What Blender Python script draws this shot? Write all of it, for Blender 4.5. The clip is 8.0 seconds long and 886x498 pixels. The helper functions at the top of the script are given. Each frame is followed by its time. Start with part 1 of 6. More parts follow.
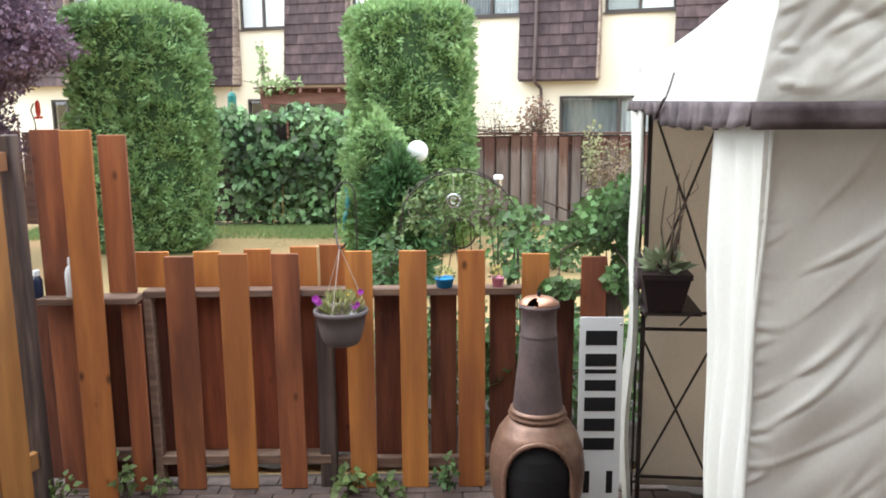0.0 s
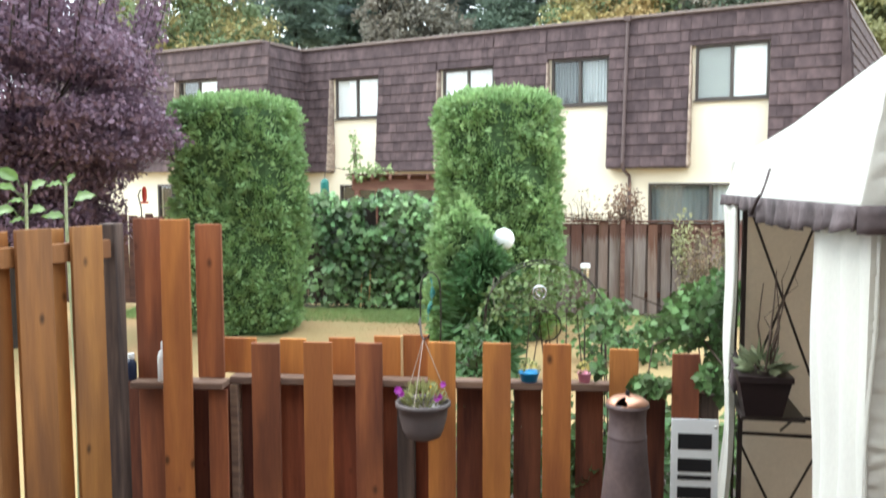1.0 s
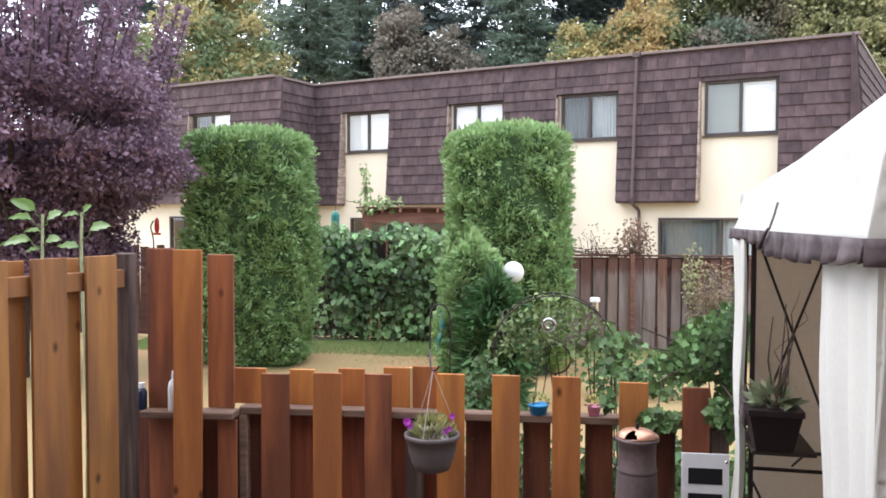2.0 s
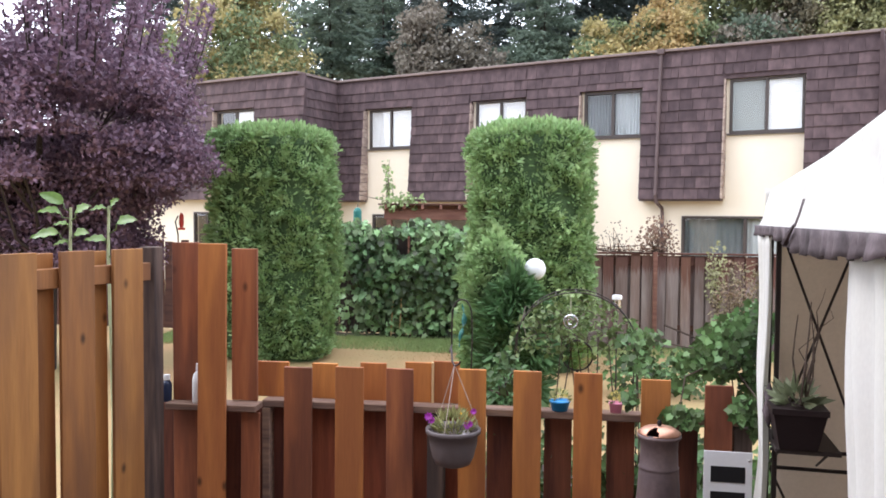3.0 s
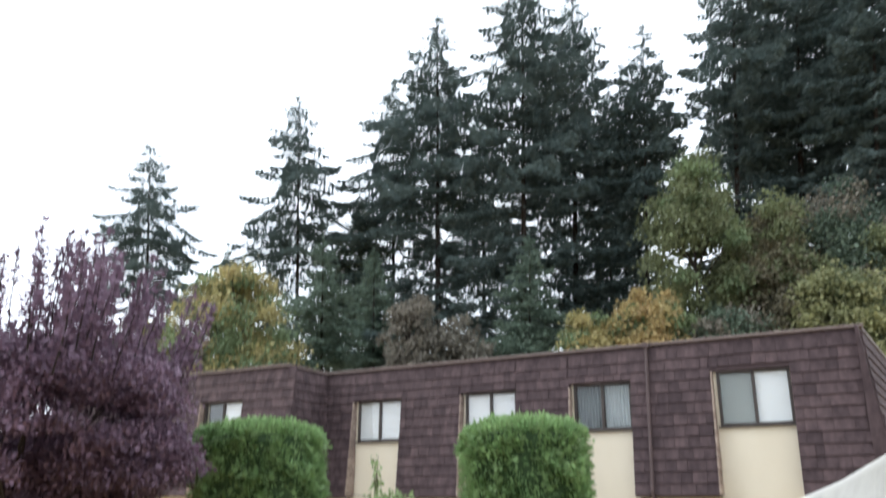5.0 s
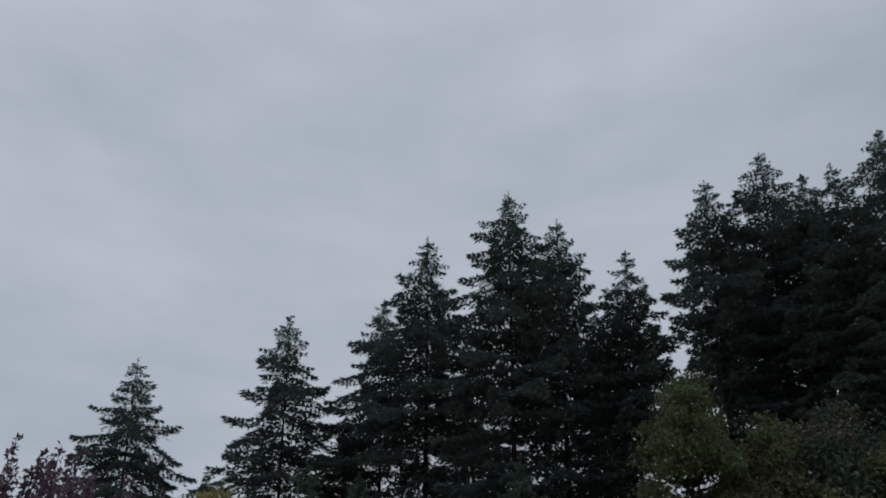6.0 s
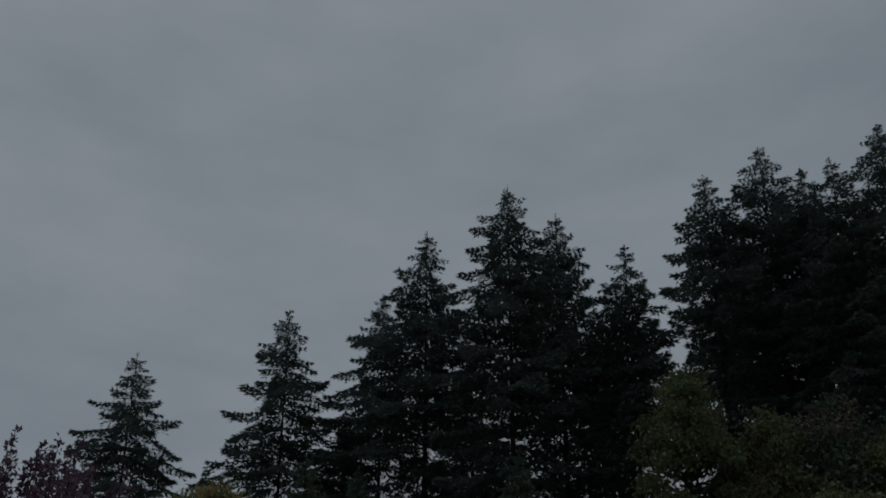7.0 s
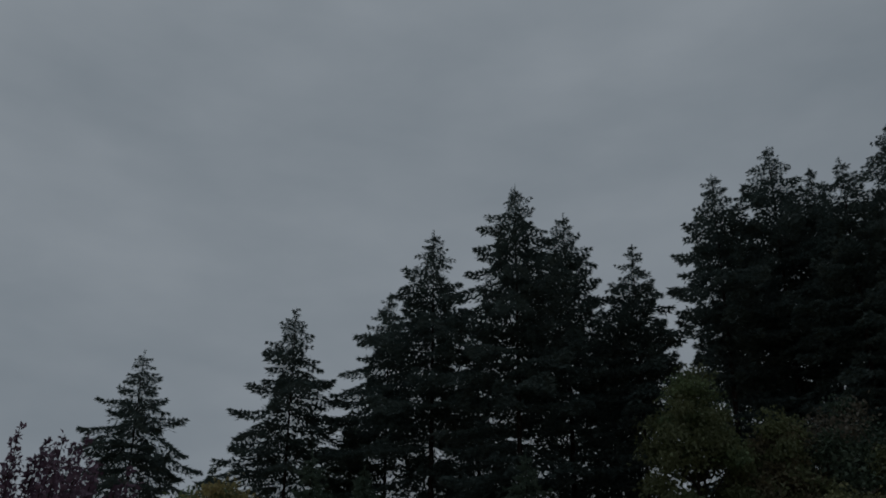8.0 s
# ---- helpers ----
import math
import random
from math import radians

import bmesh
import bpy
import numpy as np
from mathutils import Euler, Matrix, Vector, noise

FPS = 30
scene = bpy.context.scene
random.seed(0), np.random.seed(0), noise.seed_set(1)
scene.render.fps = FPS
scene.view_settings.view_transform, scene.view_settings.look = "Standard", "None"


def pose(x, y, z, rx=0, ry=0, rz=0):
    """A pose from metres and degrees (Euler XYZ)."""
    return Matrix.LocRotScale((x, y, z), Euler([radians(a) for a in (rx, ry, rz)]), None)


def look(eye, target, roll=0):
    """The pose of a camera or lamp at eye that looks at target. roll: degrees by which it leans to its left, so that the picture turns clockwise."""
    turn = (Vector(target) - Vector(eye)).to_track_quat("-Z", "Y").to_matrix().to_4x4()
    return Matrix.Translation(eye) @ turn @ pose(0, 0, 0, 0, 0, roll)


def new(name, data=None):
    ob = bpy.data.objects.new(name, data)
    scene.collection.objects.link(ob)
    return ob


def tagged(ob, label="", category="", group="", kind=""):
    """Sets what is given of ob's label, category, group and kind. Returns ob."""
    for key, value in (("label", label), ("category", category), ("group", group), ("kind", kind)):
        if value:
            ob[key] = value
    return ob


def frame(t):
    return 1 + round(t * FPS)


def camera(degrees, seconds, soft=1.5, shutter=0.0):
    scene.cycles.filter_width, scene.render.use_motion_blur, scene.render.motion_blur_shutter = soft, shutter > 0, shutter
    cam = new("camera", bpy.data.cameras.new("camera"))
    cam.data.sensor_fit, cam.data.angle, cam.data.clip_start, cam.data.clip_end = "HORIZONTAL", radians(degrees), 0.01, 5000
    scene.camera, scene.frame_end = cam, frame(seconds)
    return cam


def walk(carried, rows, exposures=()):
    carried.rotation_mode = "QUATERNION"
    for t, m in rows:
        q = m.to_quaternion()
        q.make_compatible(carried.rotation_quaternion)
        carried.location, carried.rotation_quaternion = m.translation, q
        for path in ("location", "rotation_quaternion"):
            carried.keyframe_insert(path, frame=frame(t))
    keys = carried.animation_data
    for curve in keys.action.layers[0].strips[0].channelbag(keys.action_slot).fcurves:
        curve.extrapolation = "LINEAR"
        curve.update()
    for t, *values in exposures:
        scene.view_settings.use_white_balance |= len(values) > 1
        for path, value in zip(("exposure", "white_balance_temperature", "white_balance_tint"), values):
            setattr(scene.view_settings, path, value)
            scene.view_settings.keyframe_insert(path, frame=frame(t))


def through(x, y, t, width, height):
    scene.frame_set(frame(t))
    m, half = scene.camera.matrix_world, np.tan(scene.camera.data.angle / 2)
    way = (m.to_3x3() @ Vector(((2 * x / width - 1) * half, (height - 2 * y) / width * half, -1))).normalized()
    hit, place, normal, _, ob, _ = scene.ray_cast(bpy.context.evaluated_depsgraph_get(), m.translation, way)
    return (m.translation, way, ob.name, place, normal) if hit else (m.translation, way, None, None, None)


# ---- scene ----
cam = camera(57.6, 8.0, soft=1.7, shutter=0.35)

PATH = [
    (0.0, pose(0.002, 0.002, 1.954, 79.55, 0.49, -0.18)),
    (0.2, pose(-0.016, 0.011, 1.955, 79.21, -0.31, 0.82)),
    (0.5, pose(-0.018, 0.067, 1.968, 80.26, -0.26, 3.45)),
    (0.7, pose(-0.010, 0.037, 1.979, 81.73, -0.72, 4.42)),
    (1.0, pose(0.004, 0.039, 1.990, 85.52, 0.24, 5.98)),
    (1.2, pose(0.011, 0.038, 2.002, 87.41, 0.28, 5.41)),
    (2.5, pose(0.000, -0.002, 1.975, 87.91, -0.38, 7.70)),
    (3.0, pose(0.000, 0.000, 1.975, 87.70, -0.41, 8.20)),
    (3.5, pose(-0.003, 0.001, 1.973, 86.90, -0.13, 8.61)),
    (4.0, pose(-0.012, -0.001, 1.990, 87.72, -0.15, 8.90)),
    (4.2, pose(-0.022, -0.012, 2.025, 90.06, -0.11, 9.85)),
    (4.3, pose(-0.021, -0.006, 2.036, 91.61, 0.02, 9.65)),
    (4.4, pose(-0.023, -0.005, 2.052, 92.55, -0.60, 9.00)),
    (4.5, pose(-0.027, -0.005, 2.071, 94.76, -1.25, 7.32)),
    (4.7, pose(-0.037, -0.007, 2.094, 99.49, -2.00, 6.91)),
    (4.8, pose(-0.046, -0.020, 2.094, 103.20, -1.70, 6.75)),
    (5.0, pose(-0.064, -0.046, 2.094, 107.91, -0.21, 7.31)),
    (5.2, pose(-0.039, -0.059, 2.099, 113.43, 0.80, 7.03)),
    (6.3, pose(-0.024, -0.038, 2.034, 123.94, -0.40, 6.34)),
    (6.5, pose(-0.022, -0.033, 2.026, 123.49, -0.12, 6.72)),
    (7.0, pose(-0.019, -0.024, 2.015, 123.28, -0.20, 6.45)),
    (7.5, pose(-0.019, 0.010, 2.026, 123.84, -0.83, 6.20)),
    (8.0, pose(-0.022, 0.052, 2.048, 123.21, -0.67, 6.75)),
]
EXPOSURES = [(0.0, 0.47, 6500, 9), (0.5, 0.49, 6500, 10), (0.8, 0.49, 6500, 8), (1.0, 0.48, 6480, 5), (1.2, 0.34, 6480, 5), (2.3, 0.15, 6450, 19), (4.3, 0.15, 6450, 19),
             (4.6, 0.0, 6420, 17), (5.0, -0.55, 6450, 11), (5.2, -0.72, 6420, 10), (5.7, -2.3, 6320, 10), (6.3, -3.5, 6270, 11), (6.6, -3.8, 6260, 11),
             (7.0, -4.13, 6230, 8), (7.5, -4.43, 6180, 9), (8.0, -4.09, 6250, 7)]
walk(cam, PATH, EXPOSURES)

# ---- light ----
SKY = bpy.data.worlds.new("overcast_sky")
scene.world = SKY
SKY.use_nodes = True
wn, wl = SKY.node_tree.nodes, SKY.node_tree.links
wn.clear()
w_out, w_bg = wn.new("ShaderNodeOutputWorld"), wn.new("ShaderNodeBackground")
w_sky = wn.new("ShaderNodeTexSky")
w_sky.sky_type, w_sky.sun_disc = "NISHITA", False
w_sky.sun_elevation, w_sky.sun_rotation = radians(48), radians(-60)
w_dim = wn.new("ShaderNodeVectorMath")
w_dim.operation = "SCALE"
w_dim.inputs["Scale"].default_value = 0.1
w_tc, w_map = wn.new("ShaderNodeTexCoord"), wn.new("ShaderNodeMapping")
w_map.inputs["Scale"].default_value = (1.1, 1.6, 3.2)
w_noise = wn.new("ShaderNodeTexNoise")
w_noise.inputs["Scale"].default_value, w_noise.inputs["Detail"].default_value = 1.6, 6
w_noise.inputs["Roughness"].default_value = 0.5
w_ramp = wn.new("ShaderNodeValToRGB")
w_ramp.color_ramp.elements[0].position, w_ramp.color_ramp.elements[1].position = 0.38, 0.64
w_ramp.color_ramp.elements[0].color = (0.725, 0.81, 0.905, 1)
w_ramp.color_ramp.elements[1].color = (0.965, 1.04, 1.135, 1)
w_gain = wn.new("ShaderNodeVectorMath")
w_gain.operation = "SCALE"
w_dot, w_glow, w_mul = wn.new("ShaderNodeVectorMath"), wn.new("ShaderNodeMapRange"), wn.new("ShaderNodeMath")
w_dot.operation, w_mul.operation = "DOT_PRODUCT", "MULTIPLY"
w_dot.inputs[1].default_value = (-0.22, 0.79, 0.57)
w_glow.inputs["From Min"].default_value, w_glow.inputs["From Max"].default_value = -0.2, 0.9
w_glow.inputs["To Min"].default_value, w_glow.inputs["To Max"].default_value = 0.92, 1.5
w_mul.inputs[1].default_value = 3.0
wl.new(w_tc.outputs["Generated"], w_dot.inputs[0])
wl.new(w_dot.outputs["Value"], w_glow.inputs["Value"])
wl.new(w_glow.outputs["Result"], w_mul.inputs[0])
wl.new(w_mul.outputs[0], w_gain.inputs["Scale"])
w_mix = wn.new("ShaderNodeMix")
w_mix.data_type = "RGBA"
w_mix.inputs[0].default_value = 0.94
wl.new(w_tc.outputs["Generated"], w_map.inputs["Vector"])
wl.new(w_map.outputs["Vector"], w_noise.inputs["Vector"])
wl.new(w_noise.outputs["Fac"], w_ramp.inputs["Fac"])
wl.new(w_ramp.outputs["Color"], w_gain.inputs[0])
wl.new(w_sky.outputs["Color"], w_dim.inputs[0])
wl.new(w_dim.outputs["Vector"], w_mix.inputs[6])
wl.new(w_gain.outputs["Vector"], w_mix.inputs[7])
wl.new(w_mix.outputs[2], w_bg.inputs["Color"])
wl.new(w_bg.outputs[0], w_out.inputs["Surface"])

sun = new("sun", bpy.data.lights.new("sun", "SUN"))
sun.data.energy, sun.data.angle, sun.data.color = 1.2, radians(25), (1.0, 0.97, 0.92)
sun.matrix_world = look((-14, 6, 18), (0, 8, 0))

# ---- helpers for building ----
rng = np.random.default_rng(7)


def world_of(ob):
    m = ob.matrix_basis.copy()
    if ob.parent:
        m = world_of(ob.parent) @ ob.matrix_parent_inverse @ m
    return m


def adopt(ob, parent):
    ob.parent = parent
    ob.matrix_parent_inverse = world_of(parent).inverted()
    return ob


def mesh_of(name, bm, material, smooth=False):
    me = bpy.data.meshes.new(name)
    bm.to_mesh(me)
    bm.free()
    if material:
        me.materials.append(material)
    if smooth:
        me.polygons.foreach_set("use_smooth", [True] * len(me.polygons))
    return me


def part(name, bm, material, parent, label="", smooth=False, kind=""):
    """One mesh object, in world coordinates, under a thing or a part."""
    ob = new(name, mesh_of(name, bm, material, smooth))
    if parent:
        adopt(ob, parent)
    return tagged(ob, label=label, kind=kind)


def thing(name, at, label, category, group="", kind=""):
    ob = new(name)
    ob.location = at
    ob.empty_display_size = 0.1
    return tagged(ob, label, category, group, kind)


def solid(name, bm, material, label, category, group="", kind="", smooth=False):
    ob = new(name, mesh_of(name, bm, material, smooth))
    return tagged(ob, label, category, group, kind)


def add_box(bm, size, m=None, bevel=0.0, segments=1):
    """A box of that size, centred, at the pose m."""
    got = bmesh.ops.create_cube(bm, size=1.0)["verts"]
    bmesh.ops.scale(bm, vec=size, verts=got)
    if bevel:
        edges = list({e for v in got for e in v.link_edges})
        made = bmesh.ops.bevel(bm, geom=edges, offset=bevel, segments=segments, affect="EDGES", profile=0.6)
        got = list({v for fc in made["faces"] for v in fc.verts} | {v for v in got if v.is_valid})
    if m is not None:
        bmesh.ops.transform(bm, matrix=m, verts=got)
    return got


def box(size, m=None, bevel=0.0, segments=1):
    bm = bmesh.new()
    add_box(bm, size, m, bevel, segments)
    return bm


def span(lo, hi, bevel=0.0):
    """A box between two corners."""
    lo, hi = Vector(lo), Vector(hi)
    return box(hi - lo, Matrix.Translation((lo + hi) / 2), bevel)


def add_tube(bm, pts, r, sides=8, taper=None, cap=True):
    """A round bar along points; taper: radius factor at the end."""
    pts = [Vector(p) for p in pts]
    rings = []
    side = None
    for i, p in enumerate(pts):
        a = pts[max(i - 1, 0)]
        b = pts[min(i + 1, len(pts) - 1)]
        d = (b - a).normalized()
        if side is None:
            side = d.orthogonal().normalized()
        side = (side - d * side.dot(d)).normalized()
        up = d.cross(side)
        k = r if taper is None else r * (1 + (taper - 1) * i / (len(pts) - 1))
        rings.append([bm.verts.new(p + (side * math.cos(q) + up * math.sin(q)) * k)
                      for q in (2 * math.pi * j / sides for j in range(sides))])
    for a, b in zip(rings, rings[1:]):
        for j in range(sides):
            bm.faces.new((a[j], a[(j + 1) % sides], b[(j + 1) % sides], b[j]))
    if cap:
        bm.faces.new(rings[0][::-1])
        bm.faces.new(rings[-1])


def tube(pts, r, sides=8, taper=None):
    bm = bmesh.new()
    add_tube(bm, pts, r, sides, taper)
    return bm


def add_lathe(bm, profile, at=(0, 0, 0), steps=32, squash=1.0):
    """A turned body from (radius, height) pairs."""
    at = Vector(at)
    rings = []
    for r, z in profile:
        rings.append([bm.verts.new(at + Vector((r * math.cos(a), r * squash * math.sin(a), z)))
                      for a in (2 * math.pi * j / steps for j in range(steps))])
    for a, b in zip(rings, rings[1:]):
        for j in range(steps):
            bm.faces.new((a[j], a[(j + 1) % steps], b[(j + 1) % steps], b[j]))
    return rings


def lathe(profile, at=(0, 0, 0), steps=32, squash=1.0):
    bm = bmesh.new()
    add_lathe(bm, profile, at, steps, squash)
    return bm


def noisy(bm, amount, scale, seed=0.0):
    """Pushes vertices about by smooth noise."""
    for v in bm.verts:
        v.co += noise.noise_vector(v.co * scale + Vector((seed, seed, seed))) * amount
    return bm


# ---- materials ----
def material(name, color, rough=0.7, vary=0.25, scale=6.0, stretch=(1, 1, 1), bump=0.2, fine=60.0, tint=None, metal=0.0,
             piece=0.0, island=0.0, through=0.0, spec=0.3, knots=0.0, streak=None, drip=None):
    """Base colour broken up by coarse and fine noise; tint: second colour of the coarse blotches; piece, island: change of
    value from object to object and from island to island; through: share of light let through (leaves, cloth); drip: colour of a
    stain that runs down in tongues from the top, the height where it ends and how far the tongues reach."""
    m = bpy.data.materials.new(name)
    m.use_nodes = True
    n, l = m.node_tree.nodes, m.node_tree.links
    b = n["Principled BSDF"]
    b.inputs["Roughness"].default_value, b.inputs["Metallic"].default_value = rough, metal
    b.inputs["Specular IOR Level"].default_value = spec
    tc, mp = n.new("ShaderNodeTexCoord"), n.new("ShaderNodeMapping")
    mp.inputs["Scale"].default_value = stretch
    l.new(tc.outputs["Object"], mp.inputs["Vector"])
    vec = mp.outputs["Vector"]
    if piece:
        info, off = n.new("ShaderNodeObjectInfo"), n.new("ShaderNodeVectorMath")
        off.operation = "ADD"
        shift = n.new("ShaderNodeVectorMath")
        shift.operation = "SCALE"
        shift.inputs[0].default_value = (7.3, 3.1, 11.7)
        l.new(info.outputs["Random"], shift.inputs["Scale"])
        l.new(vec, off.inputs[0])
        l.new(shift.outputs[0], off.inputs[1])
        vec = off.outputs[0]
    coarse, grain = n.new("ShaderNodeTexNoise"), n.new("ShaderNodeTexNoise")
    coarse.inputs["Scale"].default_value, coarse.inputs["Detail"].default_value = scale, 5
    grain.inputs["Scale"].default_value, grain.inputs["Detail"].default_value = fine, 4
    l.new(vec, coarse.inputs["Vector"])
    l.new(vec, grain.inputs["Vector"])
    ramp = n.new("ShaderNodeValToRGB")
    ramp.color_ramp.elements[0].position, ramp.color_ramp.elements[1].position = 0.32, 0.7
    dark = tint if tint else tuple(c * (1 - vary) for c in color)
    ramp.color_ramp.elements[0].color, ramp.color_ramp.elements[1].color = (*dark, 1), (*color, 1)
    l.new(coarse.outputs["Fac"], ramp.inputs["Fac"])
    hsv = n.new("ShaderNodeHueSaturation")
    tone = ramp.outputs["Color"]
    if streak:
        sn, sm, sr, smix = (n.new(k) for k in ("ShaderNodeTexNoise", "ShaderNodeMapping", "ShaderNodeMapRange", "ShaderNodeMix"))
        sm.inputs["Scale"].default_value = (0.9, 0.9, 1.6)
        l.new(vec, sm.inputs["Vector"])
        l.new(sm.outputs["Vector"], sn.inputs["Vector"])
        sn.inputs["Scale"].default_value, sn.inputs["Detail"].default_value = 0.8, 3
        sn.inputs["Distortion"].default_value = 0.6
        sr.inputs["From Min"].default_value, sr.inputs["From Max"].default_value = 0.42, 0.62
        sr.inputs["To Max"].default_value = 0.75
        smix.data_type = "RGBA"
        smix.inputs[7].default_value = (*streak, 1)
        l.new(sn.outputs["Fac"], sr.inputs["Value"])
        l.new(sr.outputs["Result"], smix.inputs[0])
        l.new(tone, smix.inputs[6])
        tone = smix.outputs[2]
    if drip:
        stain, z_end, tongue = drip
        dn, dm, sep, add, dr, dmix = (n.new(k) for k in ("ShaderNodeTexNoise", "ShaderNodeMapping", "ShaderNodeSeparateXYZ", "ShaderNodeMath", "ShaderNodeMapRange", "ShaderNodeMix"))
        dm.inputs["Scale"].default_value = (16, 16, 0.6)
        l.new(vec, dm.inputs["Vector"])
        l.new(dm.outputs["Vector"], dn.inputs["Vector"])
        dn.inputs["Scale"].default_value, dn.inputs["Detail"].default_value = 1.0, 3
        l.new(tc.outputs["Object"], sep.inputs["Vector"])
        add.operation = "MULTIPLY_ADD"
        add.inputs[1].default_value = tongue
        l.new(dn.outputs["Fac"], add.inputs[0])
        l.new(sep.outputs["Z"], add.inputs[2])
        dr.inputs["From Min"].default_value, dr.inputs["From Max"].default_value = z_end + tongue * 0.5 - 0.03, z_end + tongue * 0.5 + 0.05
        dr.inputs["To Max"].default_value = 0.85
        l.new(add.outputs[0], dr.inputs["Value"])
        dmix.data_type = "RGBA"
        dmix.inputs[7].default_value = (*stain, 1)
        l.new(dr.outputs["Result"], dmix.inputs[0])
        l.new(tone, dmix.inputs[6])
        tone = dmix.outputs[2]
    l.new(tone, hsv.inputs["Color"])
    val = n.new("ShaderNodeMapRange")
    val.inputs["To Min"].default_value, val.inputs["To Max"].default_value = 1 - vary * 0.8, 1 + vary * 0.8
    l.new(grain.outputs["Fac"], val.inputs["Value"])
    value = val.outputs["Result"]
    for amount, node, socket in ((piece, "ShaderNodeObjectInfo", "Random"), (island, "ShaderNodeNewGeometry", "Random Per Island")):
        if amount:
            src, rg, mul = n.new(node), n.new("ShaderNodeMapRange"), n.new("ShaderNodeMath")
            rg.inputs["To Min"].default_value, rg.inputs["To Max"].default_value = 1 - amount, 1 + amount
            mul.operation = "MULTIPLY"
            l.new(src.outputs[socket], rg.inputs["Value"])
            l.new(rg.outputs["Result"], mul.inputs[0])
            l.new(value, mul.inputs[1])
            value = mul.outputs[0]
            hue = n.new("ShaderNodeMapRange")
            hue.inputs["To Min"].default_value, hue.inputs["To Max"].default_value = 0.5 - amount * 0.03, 0.5 + amount * 0.03
            l.new(src.outputs[socket], hue.inputs["Value"])
            l.new(hue.outputs["Result"], hsv.inputs["Hue"])
    l.new(value, hsv.inputs["Value"])
    l.new(hsv.outputs["Color"], b.inputs["Base Color"])
    if knots:
        vor, kmap, mul = n.new("ShaderNodeTexVoronoi"), n.new("ShaderNodeMapRange"), n.new("ShaderNodeMath")
        vm = n.new("ShaderNodeMapping")
        vm.inputs["Scale"].default_value = (0.9, 0.03, 6.0)
        l.new(vec, vm.inputs["Vector"])
        l.new(vm.outputs["Vector"], vor.inputs["Vector"])
        vor.inputs["Scale"].default_value = 1.0
        kmap.inputs["From Min"].default_value, kmap.inputs["From Max"].default_value = 0.035, 0.12
        kmap.inputs["To Min"].default_value, kmap.inputs["To Max"].default_value = 1 - knots, 1.0
        l.new(vor.outputs["Distance"], kmap.inputs["Value"])
        mul.operation = "MULTIPLY"
        l.new(value, mul.inputs[0])
        l.new(kmap.outputs["Result"], mul.inputs[1])
        l.new(mul.outputs[0], hsv.inputs["Value"])
    if bump:
        bp = n.new("ShaderNodeBump")
        bp.inputs["Strength"].default_value, bp.inputs["Distance"].default_value = bump, 0.004
        l.new(grain.outputs["Fac"], bp.inputs["Height"])
        l.new(bp.outputs["Normal"], b.inputs["Normal"])
    if through:
        tr, mix, out = n.new("ShaderNodeBsdfTranslucent"), n.new("ShaderNodeMixShader"), n["Material Output"]
        l.new(hsv.outputs["Color"], tr.inputs["Color"])
        mix.inputs[0].default_value = through
        l.new(b.outputs[0], mix.inputs[1])
        l.new(tr.outputs[0], mix.inputs[2])
        l.new(mix.outputs[0], out.inputs["Surface"])
    return m


def glass_material(name, color=(0.97, 0.98, 0.98)):
    m = bpy.data.materials.new(name)
    m.use_nodes = True
    n, l = m.node_tree.nodes, m.node_tree.links
    n.remove(n["Principled BSDF"])
    tr, gl, mix, fr, pw = (n.new(k) for k in ("ShaderNodeBsdfTransparent", "ShaderNodeBsdfGlossy", "ShaderNodeMixShader", "ShaderNodeLayerWeight", "ShaderNodeMath"))
    pw.operation = "MULTIPLY_ADD"
    pw.inputs[1].default_value, pw.inputs[2].default_value = 0.4, 0.03
    tr.inputs["Color"].default_value = (*color, 1)
    gl.inputs["Roughness"].default_value = 0.02
    fr.inputs["Blend"].default_value = 0.2
    l.new(fr.outputs["Facing"], pw.inputs[0])
    l.new(pw.outputs[0], mix.inputs[0])
    l.new(tr.outputs[0], mix.inputs[1])
    l.new(gl.outputs[0], mix.inputs[2])
    l.new(mix.outputs[0], n["Material Output"].inputs["Surface"])
    return m


CEDAR = material("cedar_orange", (0.51, 0.2, 0.052), 0.6, 0.22, 2.2, (7, 7, 0.6), 0.35, 14, tint=(0.36, 0.13, 0.038), piece=0.13, knots=0.75, streak=(0.26, 0.09, 0.034))
CEDAR_TAN = material("cedar_tan", (0.355, 0.158, 0.047), 0.6, 0.22, 2.2, (7, 7, 0.6), 0.35, 14, tint=(0.245, 0.104, 0.033), piece=0.16, knots=0.75, streak=(0.165, 0.075, 0.034))
CEDAR_RED = material("cedar_red_brown", (0.35, 0.12, 0.047), 0.6, 0.25, 2.2, (7, 7, 0.6), 0.35, 14, tint=(0.19, 0.06, 0.031), piece=0.15, knots=0.6, streak=(0.10, 0.034, 0.022))
# back boards: shade behind the front boards is put into these two darker colours
CEDAR_SHADED = material("cedar_back_shaded", (0.14, 0.046, 0.028), 0.65, 0.35, 3.0, (9, 9, 0.7), 0.35, 14, tint=(0.06, 0.021, 0.015), piece=0.2, knots=0.5, streak=(0.20, 0.067, 0.036))
CEDAR_BACK_SHADE = material("cedar_gate_back_shade", (0.34, 0.105, 0.05), 0.65, 0.3, 3.0, (9, 9, 0.7), 0.35, 14, tint=(0.22, 0.064, 0.033), piece=0.15, knots=0.5, streak=(0.12, 0.036, 0.023))
